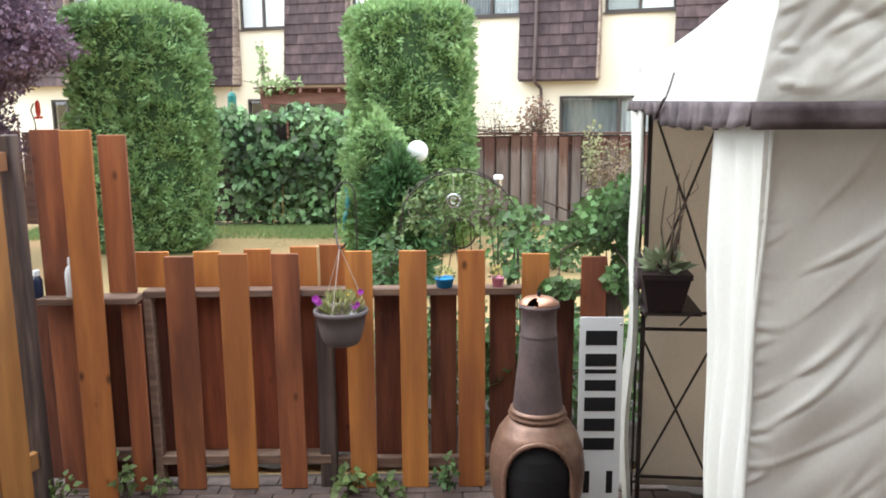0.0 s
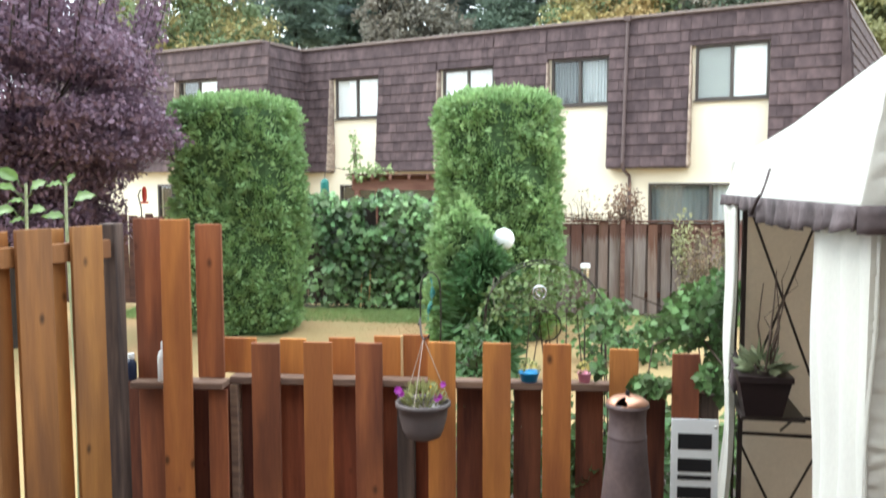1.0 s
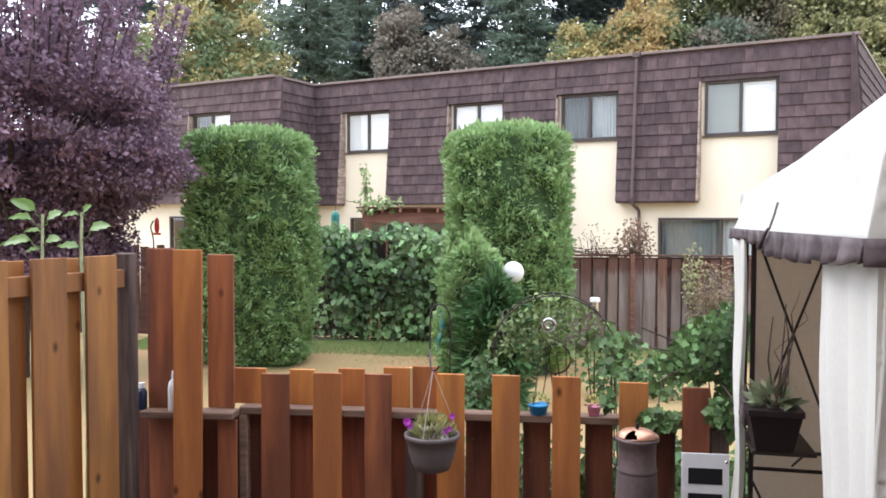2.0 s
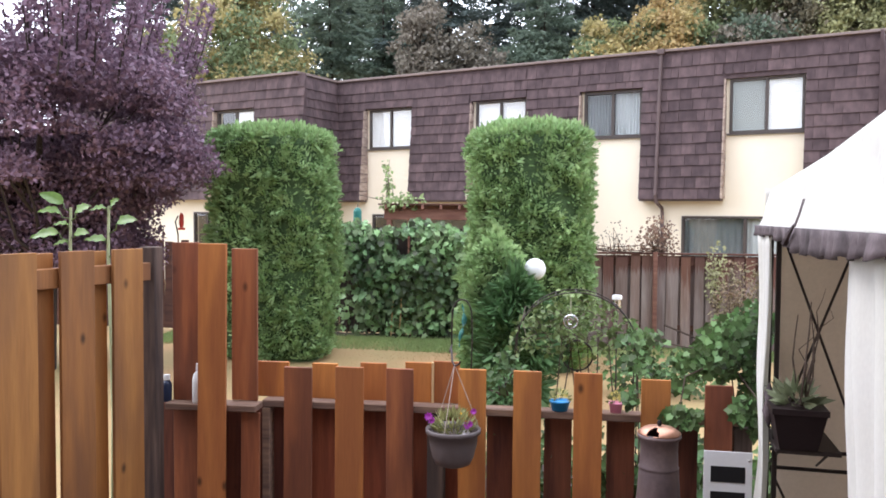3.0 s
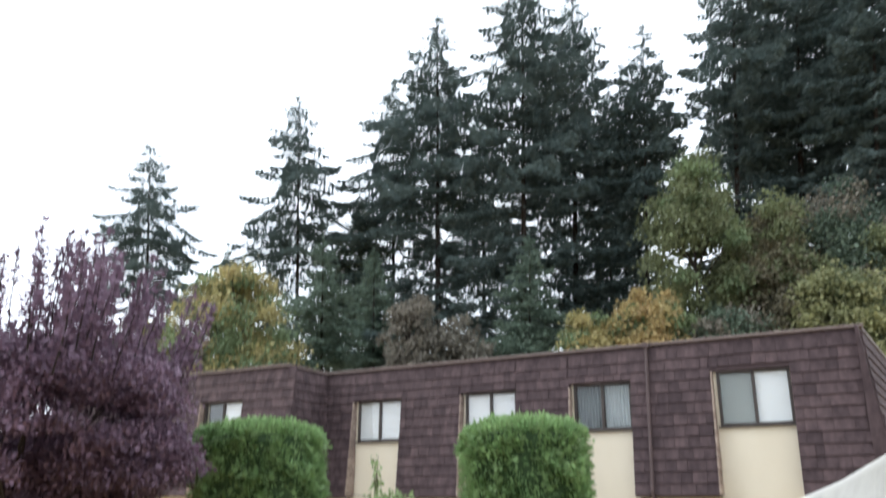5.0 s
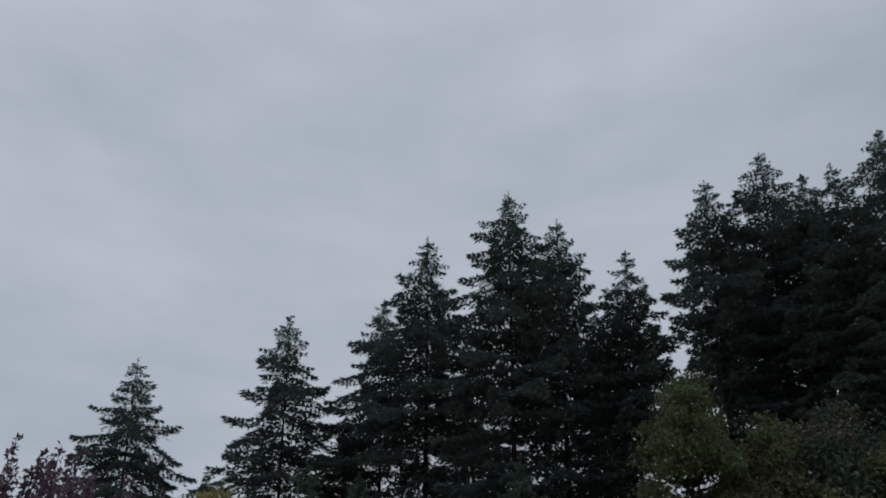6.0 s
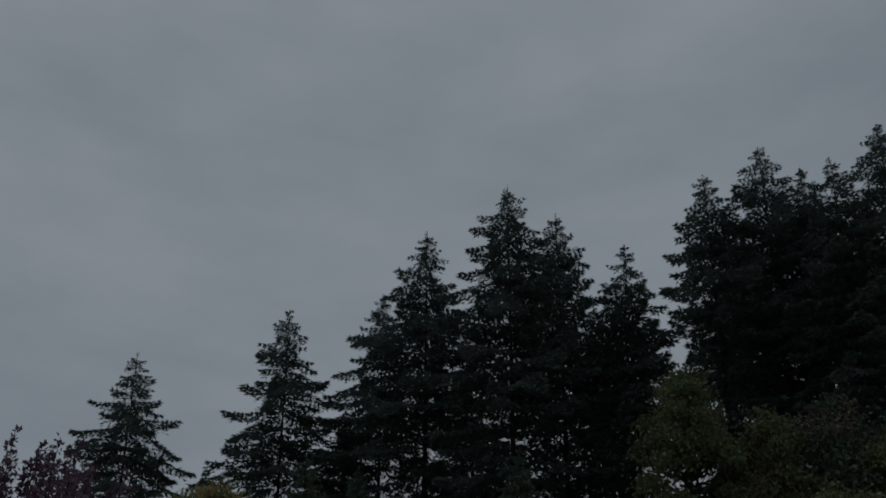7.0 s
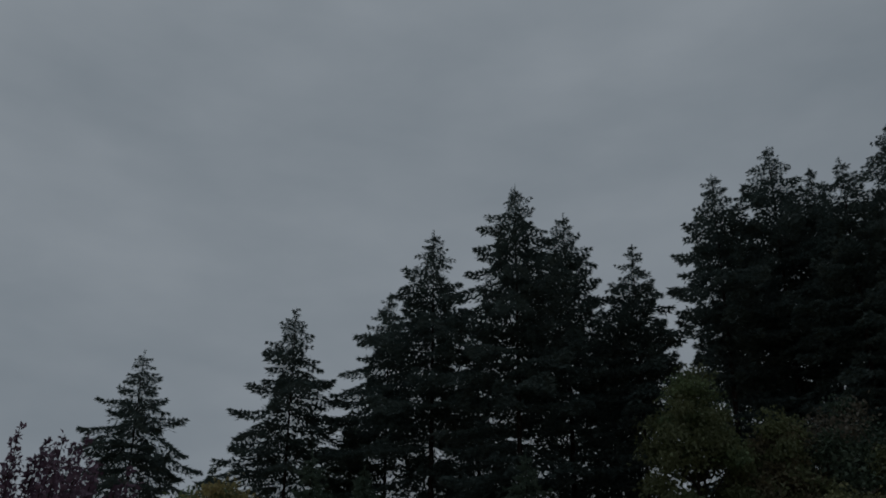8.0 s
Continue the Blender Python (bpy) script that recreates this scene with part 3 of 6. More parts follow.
for u0, u1 in LEFT_PANELS:
    panel_parts[(u0, u1)] = mansard(u0, u1, Z_EAVE, -FWD)
LEFT_BAY = (-15.45, -13.9, 4.96)
head_parts[LEFT_BAY] = mansard(LEFT_BAY[0] + 0.001, LEFT_BAY[1] - 0.001, LEFT_BAY[2], -FWD)

# soffit under the overhang, roof edge, downpipe
bm = bmesh.new()
add_box(bm, (14.0, 0.16, 0.06), Matrix.Translation((-5.46, -0.03, Z_TOP + 0.03)), 0.006)
h_part("roof_edge", bm, CAP, label="thin metal roof edge")
h_part("roof_edge", span((-22, -FWD - 0.11, Z_TOP), (-12.38, -FWD + 0.05, Z_TOP + 0.06)), CAP)
h_part("roof_edge", span((-12.52, -FWD + 0.052, Z_TOP), (-12.36, -0.112, Z_TOP + 0.06)), CAP)
bm = bmesh.new()
add_tube(bm, [(-3.08, -lean_out(5.78) - 0.05, 5.84), (-3.08, -lean_out(2.5) - 0.07, 2.5), (-3.08, -lean_out(2.4) - 0.02, 2.36),
              (-3.0, -0.1, 2.2), (-3.0, -0.06, 2.0), (-3.0, -0.06, 0.0)], 0.04, 8)
add_box(bm, (0.16, 0.14, 0.12), Matrix.Translation((-3.08, -lean_out(5.75) - 0.06, 5.8)), 0.01)
h_part("downpipe", bm, PIPE, label="brown metal downpipe")

# shingled returns at the corner step and at the end of the row
def side_mansard(u, v0, v1, turn=None):
    bm = bmesh.new()
    ends = []
    for v in (v0, v1):
        ends.append([bm.verts.new((u + d, v, z)) for d, z in ((-0.02, Z_EAVE), (lean_out(Z_EAVE) - 0.025, Z_EAVE), (lean_out(Z_TOP) - 0.025, Z_TOP), (-0.02, Z_TOP))])
    bm.faces.new(ends[0])
    bm.faces.new(ends[1][::-1])
    for i in range(4):
        j = (i + 1) % 4
        bm.faces.new((ends[0][j], ends[0][i], ends[1][i], ends[1][j]))
    bmesh.ops.recalc_face_normals(bm, faces=bm.faces)
    if turn is not None:
        bmesh.ops.transform(bm, matrix=turn, verts=bm.verts)
    return h_part("mansard_panel", bm, SHINGLE_FAR, label="brown wood-shingled mansard panel")


end_panel = side_mansard(0.0, -0.3, 8.9, END)
bm = span((-0.1, 0.06, Z_TOP), (0.06, 8.9, Z_TOP + 0.06))
bmesh.ops.transform(bm, matrix=END, verts=bm.verts)
h_part("roof_edge", bm, CAP)
step_panel = side_mansard(-12.44, -FWD - 0.02, -0.06)

# ---- canopy tent ----
TA, TB = Vector((0.74, 1.85, 0)), Vector((0.94, 3.72, 0))
T_LONG = (TA - TB).normalized()
T_OUT = Vector((-T_LONG.y, T_LONG.x, 0))
if T_OUT.x > 0:
    T_OUT = -T_OUT
T_IN = -T_OUT
TL = (TA - TB).length
TW = 2.5
tent = thing("canopy_tent", tuple(TB + T_IN * 1.2 + T_LONG * 0.9), "pale canvas garden canopy tent with dark trim and open side", "tent")


def cloth(parent, name, at, nu, nv, mat, label="", thick=0.004):
    """A sheet of cloth: at(a, b) gives its points for a and b from 0 to 1."""
    bm = bmesh.new()
    rows = [[bm.verts.new(at(i / nu, j / nv)) for i in range(nu + 1)] for j in range(nv + 1)]
    for j in range(nv):
        for i in range(nu):
            bm.faces.new((rows[j][i], rows[j][i + 1], rows[j + 1][i + 1], rows[j + 1][i]))
    bmesh.ops.recalc_face_normals(bm, faces=bm.faces)
    ob = part(name, bm, mat, parent, label, smooth=True)
    mod = ob.modifiers.new("thickness", "SOLIDIFY")
    mod.thickness = thick
    return ob


def t_at(s, d, z):
    """s along the open side from the far corner, d inwards, z up."""
    return TB + T_LONG * s + T_IN * d + Vector((0, 0, z))


def crease(a, b, k, seed):
    return noise.noise(Vector((a * k, b * k, seed)))


EAVE, NEAR_EAVE = 2.118, 2.275
S0 = -0.32


def eave_top(s):
    """Height of the roof cloth's upper fold along the open side."""
    return EAVE + 0.058 * (s + 0.32) + 0.03 * max(0.0, (s - 0.9) / (TL - 0.9))


# roof: a low cloth pyramid on the upright valance, higher at the near end
T_TOP = t_at(0.85, TW / 2, 2.37)
C_FAR, C_NEAR = t_at(S0, 0.03, EAVE), t_at(TL, 0.03, NEAR_EAVE)
D_FAR, D_NEAR = t_at(S0, TW - 0.03, EAVE), t_at(TL, TW - 0.03, NEAR_EAVE)
for k, (c0, c1) in enumerate(((C_FAR, C_NEAR), (C_NEAR, D_NEAR), (D_NEAR, D_FAR), (D_FAR, C_FAR))):

    def roof_at(a, b, c0=c0, c1=c1, k=k):
        edge = c0.lerp(c1, a)
        if k == 0:
            s = S0 + a * (TL - S0)
            edge = t_at(s, 0.03, eave_top(s))
        p = edge.lerp(T_TOP, b)
        p.z -= 0.04 * math.sin(math.pi * a) * math.sin(math.pi * b)
        return p

    cloth(tent, "roof_panel", roof_at, 30, 20, CANVAS)


def valance_left(a, b):
    s = S0 + a * (TL - S0 + 0.03 * (1 - b))
    z = 1.93 + (eave_top(min(s, TL)) - 1.93) * b
    d = -0.035 + 0.065 * b + math.sin(math.pi * b) * (0.02 * crease(s * 1.5 + z * 2, z, 2.5, 2) + 0.012 * abs(crease(s * 2 - z * 2.5, z, 5, 21)) + 0.007 * (1 - b) * math.sin(s * 75 + 3 * math.sin(s * 23)) * max(0.0, min(1.0, (s - 1.0) * 3))) * min(1, (TL - s) * 8)
    return t_at(s, d, z)


cloth(tent, "valance", valance_left, 160, 14, CANVAS)
cloth(tent, "valance", lambda a, b: t_at(S0 - 0.02 * (1 - b), a * TW, 1.93 + (EAVE - 1.93) * b), 30, 6, CANVAS)
cloth(tent, "valance", lambda a, b: t_at(a * TL, TW + 0.02 * (1 - b), 1.93 + (EAVE - 1.93) * b), 30, 6, CANVAS)


def band_left(a, b):
    s = S0 - 0.01 + a * (TL - S0 + 0.06)
    low = 1.9 - 0.04 * min(1, max(0, (s - 0.25) / 0.5)) + 0.03 * max(0, (s - 1.2) / 0.7) + 0.006 * math.sin(s * 31)
    return t_at(s, -0.042 + (0.01 + 0.007 * max(0.0, s - 1.0)) * math.sin(s * 55 + 2 * math.sin(s * 19)) * (1 - b), low + (1.945 - low) * b)


cloth(tent, "trim_band", band_left, 90, 3, BAND, "dark brown ruffled trim band")
cloth(tent, "trim_band", lambda a, b: t_at(TL + 0.048 + 0.008 * math.sin(a * 60 + 2 * math.sin(a * 17)) * (1 - b), -0.045 + a * TW, 1.884 + 0.061 * b), 80, 3, BAND, "dark brown ruffled trim band")
cloth(tent, "trim_band", lambda a, b: t_at(S0 - 0.03, a * TW, 1.88 + 0.065 * b), 40, 2, BAND, "dark brown ruffled trim band")


def curtain_near(a, b):
    z = -0.07 + 1.96 * b
    s0 = 1.27 + 0.22 * (1 - b) ** 0.8
    s = s0 + (TL - 0.02 - s0) * a
    return t_at(s, 0.02 + 0.02 * math.sin(a * 19 + 0.6 * math.sin(b * 7)) * (1.2 - 0.5 * b) + 0.012 * crease(s, z * 0.7, 4, 1), z)


def pulls(seed, z0, z1):
    """Short pinches along the seam, long diagonal pulls and a few upright creases."""
    r = np.random.default_rng(seed)
    out = [(0.0, z, r.uniform(-0.1, 0.7), r.uniform(0.05, 0.13), 0.009, r.uniform(0.006, 0.015)) for z in np.arange(z0, z1, 0.06) + r.normal(0, 0.015, len(np.arange(z0, z1, 0.06)))]
    out += [(r.uniform(0.0, 0.12), z, r.uniform(0.5, 0.95), r.uniform(0.25, 0.6), r.uniform(0.007, 0.013), r.uniform(0.008, 0.018)) for z in np.arange(z0 - 0.1, z1 - 0.1, 0.13)]
    out += [(r.uniform(0.05, 0.4), z, r.uniform(1.5, 2.2), r.uniform(0.1, 0.3), 0.006, r.uniform(0.003, 0.007)) for z in np.arange(z0, z1 - 0.1, 0.14)]
    return [tuple(float(q) for q in p) for p in out]


def pulled(d, z, folds):
    high = 0.0
    for d0, z0, ang, reach, width, tall in folds:
        u, w = (d - d0) * math.cos(ang) + (z - z0) * math.sin(ang), (z - z0) * math.cos(ang) - (d - d0) * math.sin(ang)
        if 0 < u < reach and abs(w) < 0.12:
            t = u / reach
            tall *= 0.7
            k = (w + 0.08 * math.sin(t * 3.1 + d0 * 9) * reach) / (width * (0.5 + t))
            high += tall * min(1.0, 5 * t) * (1 - t) * (math.exp(-k * k) - 0.6 * math.exp(-(k + 1.5) ** 2))
    return high


FOLDS, TOP_FOLDS = pulls(14, 0.1, 1.84), pulls(5, 1.95, 2.22)


def curtain_front(a, b):
    z = -0.07 + 1.96 * b
    d = 0.005 + a ** 2 * (TW - 0.02)
    fold = 0.035 * crease(d * 0.9 + z * 0.5, z * 0.4 - d * 0.3, 2.0, 3) + 0.012 * crease(d * 2 - z * 2, z * 0.6 + d, 3.5, 8)
    return t_at(TL - 0.03 + fold * min(1, d * 6 + 0.15) + pulled(d, z, FOLDS), d, z)


def curtain_far(a, b):
    z = -0.07 + 1.97 * b
    pinch = 1 - 0.45 * math.exp(-((z - 0.95) / 0.3) ** 2)
    d = -0.015 + 0.014 * math.sin(a * 17 + 2 * b) + 0.03 * crease(a * 0.4, z, 1.6, 6)
    return t_at(0.03 - (0.34 - 0.34 * a) * pinch * (1.1 - 0.15 * b), d - 0.012, z)


def valance_front(a, b):
    d = -0.035 + 0.065 * b + a ** 2 * (TW - 0.03)
    z = 1.93 + (NEAR_EAVE - 1.93) * b
    free = math.sin(math.pi * b) * min(1.0, a * 6)
    q = 0.03 * (1 - b) + free * (0.03 * crease(d * 1.4, z * 2.0, 2.2, 5) + 0.022 * abs(crease(d + z * 1.5, z - d, 6, 9)) + 0.01 * abs(crease(d * 2 - z * 2, z, 9, 31)))
    return t_at(TL + q + pulled(d, z, TOP_FOLDS) * min(1, (1 - b) * 8, b * 8), d, z)


cloth(tent, "valance", valance_front, 130, 40, CANVAS)
cloth(tent, "curtain", curtain_near, 60, 40, CANVAS, "pale canvas curtain half drawn")
cloth(tent, "curtain", curtain_front, 150, 230, CANVAS, "creased pale canvas curtain drawn shut")
cloth(tent, "curtain", curtain_far, 40, 40, CANVAS, "gathered canvas curtain tied at the corner post")
cloth(tent, "back_curtain", lambda a, b: t_at(-0.29 + 0.02 * crease(a * TW, b, 3, 7), 0.06 + a * (TW - 0.08), -0.07 + 1.98 * b), 60, 30, CANVAS_IN, "tan lining of the tent wall")
cloth(tent, "side_curtain", lambda a, b: t_at(a * TL, TW + 0.02 * crease(a, b, 4, 7), -0.07 + 1.98 * b), 30, 20, CANVAS_IN, "tan lining of the tent wall")

# iron frame
for s, d in ((0.0, 0.02), (TL - 0.07, 0.06), (0.0, TW - 0.05), (TL - 0.07, TW - 0.05)):
    p = t_at(s, d, 0)
    part("post", box((0.02, 0.02, 2.03), Matrix.Translation(p + Vector((0, 0, 0.925))), 0.003), IRON, tent)


def bar(a, b, r=0.0062, name="lattice_bar"):
    return part(name, tube([a, b], r, 8), IRON, tent)


BK = -0.2
for z in (0.02, 0.815, 0.9):
    bar(t_at(BK, 0.03, z), t_at(BK, 0.42, z), 0.009)
bar(t_at(BK, 0.03, 2.0), t_at(BK, 0.42, 0.92))
bar(t_at(BK + 0.016, 0.03, 0.92), t_at(BK + 0.016, 0.42, 2.0))
bar(t_at(BK, 0.03, 0.81), t_at(BK, 0.42, -0.01))
bar(t_at(BK + 0.016, 0.03, -0.01), t_at(BK + 0.016, 0.42, 0.81))
bar(t_at(BK, 0.43, -0.09), t_at(BK, 0.43, 1.98), 0.01, "upright")
bar(t_at(BK, 0.02, -0.09), t_at(BK, 0.02, 1.98), 0.007, "upright")
bar(t_at(0.0, 0.04, 1.96), t_at(TL - 0.07, 0.06, 2.0), 0.012, "top_rail")
bar(t_at(BK, 0.0, 1.98), t_at(BK, TW - 0.05, 1.98), 0.012, "top_rail")
bar(t_at(BK, 0.03, 1.97), t_at(0.0, 0.03, 1.965), 0.011, "top_rail")
bm = bmesh.new()
add_lathe(bm, [(0.002, 0.0), (0.017, 0.025), (0.024, 0.07), (0.015, 0.12), (0.021, 0.15), (0.003, 0.2)], t_at(0.03, -0.012, 1.06), 12)
part("tie_back", noisy(bm, 0.006, 30), BAND, tent, "dark cloth bunched round the corner post", smooth=True)
part("tie_strap", tube([t_at(0.74, -0.012, 2.045), t_at(0.77, -0.03, 1.995), t_at(0.8, -0.05, 1.95)], 0.0042, 6), BAND, tent, "dark cloth tie strap")
part("tie_flap", tube([t_at(0.8, -0.052, 1.955), t_at(0.77, -0.06, 1.93), t_at(0.7, -0.062, 1.9), t_at(0.68, -0.062, 1.888)], 0.005, 6, 2.6), BAND, tent, "dark cloth flap of the tie strap")

# ---- leaves ----
def leaf_mesh(name, at, along, normal, length, width, mat, shape="leaf", fold=0.25):
    """Many small leaves in one mesh; at, along, normal: n x 3; length, width: n."""
    along = along / np.linalg.norm(along, axis=1, keepdims=True)
    side = np.cross(normal, along)
    side /= np.linalg.norm(side, axis=1, keepdims=True) + 1e-9
    up = np.cross(along, side)
    if shape == "leaf":
        prof = np.array([(0, 0, 0), (0.38, 0.5, 1), (1.0, 0, 0.15), (0.38, -0.5, 1)])
        tris = np.array([(0, 1, 2), (0, 2, 3)])
    elif shape == "needle":
        prof = np.array([(0, 0.5, 0), (1.0, 0.1, 0.3), (0.1, -0.5, 0)])
        tris = np.array([(0, 2, 1)])
    elif shape == "spray":
        prof = np.array([(0, 0.06, 0), (0.45, 0.5, 0.6), (1.0, 0.22, 0), (0.8, 0, 0.2), (1.0, -0.28, 0), (0.5, -0.5, 0.5), (0, -0.06, 0)])
        tris = np.array([(0, 1, 3), (1, 2, 3), (0, 3, 6), (3, 4, 5), (3, 5, 6)])
    else:
        prof = np.array([(0.16, 0, 0), (0.0, 0.34, 0.4), (0.26, 0.36, 0.4), (0.42, 0.52, 0.7), (0.62, 0.3, 0.3), (1.0, 0, 0),
                         (0.62, -0.3, 0.3), (0.42, -0.52, 0.7), (0.26, -0.36, 0.4), (0.0, -0.34, 0.4)])
        tris = np.array([(0, 2, 1), (0, 4, 2), (2, 4, 3), (0, 5, 4), (0, 6, 5), (0, 8, 6), (8, 7, 6), (0, 9, 8)])
    k, n = len(prof), len(at)
    v = (at[:, None, :] + along[:, None, :] * (prof[None, :, 0:1] * length[:, None, None])
         + side[:, None, :] * (prof[None, :, 1:2] * width[:, None, None])
         + up[:, None, :] * (prof[None, :, 2:3] * (width * fold)[:, None, None]))
    f = (tris[None] + (np.arange(n) * k)[:, None, None]).reshape(-1)
    me = bpy.data.meshes.new(name)
    nt = n * len(tris)
    me.vertices.add(n * k)
    me.vertices.foreach_set("co", v.reshape(-1).astype(np.float32))
    me.loops.add(nt * 3)
    me.loops.foreach_set("vertex_index", f.astype(np.int32))
    me.polygons.add(nt)
    me.polygons.foreach_set("loop_start", np.arange(0, nt * 3, 3, dtype=np.int32))
    me.update(calc_edges=True)
    me.materials.append(mat)
    return me


def foliage(name, parent, label="", **how):
    ob = new(name, leaf_mesh(name, **how))
    if parent:
        adopt(ob, parent)
    return tagged(ob, label=label, kind="stuff")


def unit(n, r=rng):
    v = r.normal(size=(n, 3))
    return v / np.linalg.norm(v, axis=1, keepdims=True)


def leaf_stuff(name, color, tint, vary=0.3, island=0.35, rough=0.55, through=0.2, scale=1.5, spec=0.3):
    return material(name, color, rough, vary, scale, (1, 1, 1), 0.0, 8, tint=tint, island=island, through=through, spec=spec)


HEDGE = leaf_stuff("cedar_hedge_green", (0.315, 0.455, 0.195), (0.185, 0.30, 0.124), through=0.35, island=0.25, vary=0.2, scale=2.5)
# core colour is dark so that gaps between the sprays read as shade
HEDGE_SHADE = material("hedge_gap_shade", (0.06, 0.11, 0.042), 0.9, 0.5, 14, bump=0.5, fine=40)
PLUM = leaf_stuff("purple_plum_leaf", (0.26, 0.165, 0.225), (0.165, 0.105, 0.15), rough=0.5, spec=0.45, through=0.25, island=0.25, vary=0.2)
VINE = leaf_stuff("vine_leaf", (0.28, 0.41, 0.19), (0.085, 0.16, 0.075), rough=0.45, spec=0.4, island=0.8, through=0.3)
IVY = leaf_stuff("ivy_leaf", (0.145, 0.235, 0.08), (0.045, 0.095, 0.036), rough=0.5, spec=0.3, island=0.65)
# far tree leaf colours are lifted to carry the haze of distance
FIR = leaf_stuff("fir_needles", (0.158, 0.205, 0.193), (0.105, 0.147, 0.14), scale=0.3, through=0.3, island=0.25, vary=0.2)
YOUNG_FIR = leaf_stuff("young_fir_needles", (0.205, 0.265, 0.20), (0.138, 0.195, 0.152), scale=0.3, through=0.35, island=0.25, vary=0.2)
SHRUB = leaf_stuff("dark_shrub_leaf", (0.085, 0.17, 0.06), (0.05, 0.11, 0.04))
LIME_VINE = leaf_stuff("pale_vine_leaf", (0.26, 0.34, 0.14), (0.17, 0.25, 0.09), scale=4)
MAPLE_Y = leaf_stuff("yellow_maple_leaf", (0.50, 0.41, 0.19), (0.36, 0.34, 0.16), scale=0.6, through=0.35, island=0.25, vary=0.15)
MAPLE_O = leaf_stuff("orange_maple_leaf", (0.52, 0.37, 0.175), (0.40, 0.34, 0.16), scale=0.6, through=0.35, island=0.25, vary=0.15)
MAPLE_L = leaf_stuff("green_maple_leaf", (0.25, 0.31, 0.155), (0.17, 0.235, 0.13), scale=0.5, through=0.35, island=0.25, vary=0.15)
EVERGREEN = leaf_stuff("evergreen_leaf", (0.15, 0.20, 0.14), (0.10, 0.145, 0.11), scale=0.3, through=0.3, island=0.25, vary=0.2)
MAPLE_G = leaf_stuff("olive_maple_leaf", (0.235, 0.265, 0.135), (0.165, 0.19, 0.105), scale=0.25, through=0.35, island=0.25, vary=0.15)
BROWN_LEAF = leaf_stuff("brown_thin_leaf", (0.26, 0.225, 0.18), (0.19, 0.18, 0.145), scale=0.3, through=0.3, island=0.25, vary=0.2)
OLIVE_BROWN = leaf_stuff("olive_brown_leaf", (0.27, 0.245, 0.15), (0.20, 0.18, 0.125), scale=0.3, through=0.3, island=0.25, vary=0.2)
LIME = leaf_stuff("lime_maple_leaf", (0.38, 0.37, 0.18), (0.25, 0.27, 0.14), scale=0.3, through=0.35, island=0.25, vary=0.15)
SUNFLOWER = leaf_stuff("sunflower_leaf", (0.185, 0.29, 0.085), (0.115, 0.2, 0.055), vary=0.2, scale=9, spec=0.8, rough=0.3, through=0.35)
BARK = material("dark_bark", (0.055, 0.042, 0.036), 0.9, 0.4, 5, (4, 4, 0.8), 0.6, 30)
TWIG = material("grey_brown_twig", (0.10, 0.07, 0.055), 0.85, 0.3, 20, bump=0.2)
STEM = material("green_stem", (0.40, 0.46, 0.27), 0.6, 0.2, 10, bump=0.1)


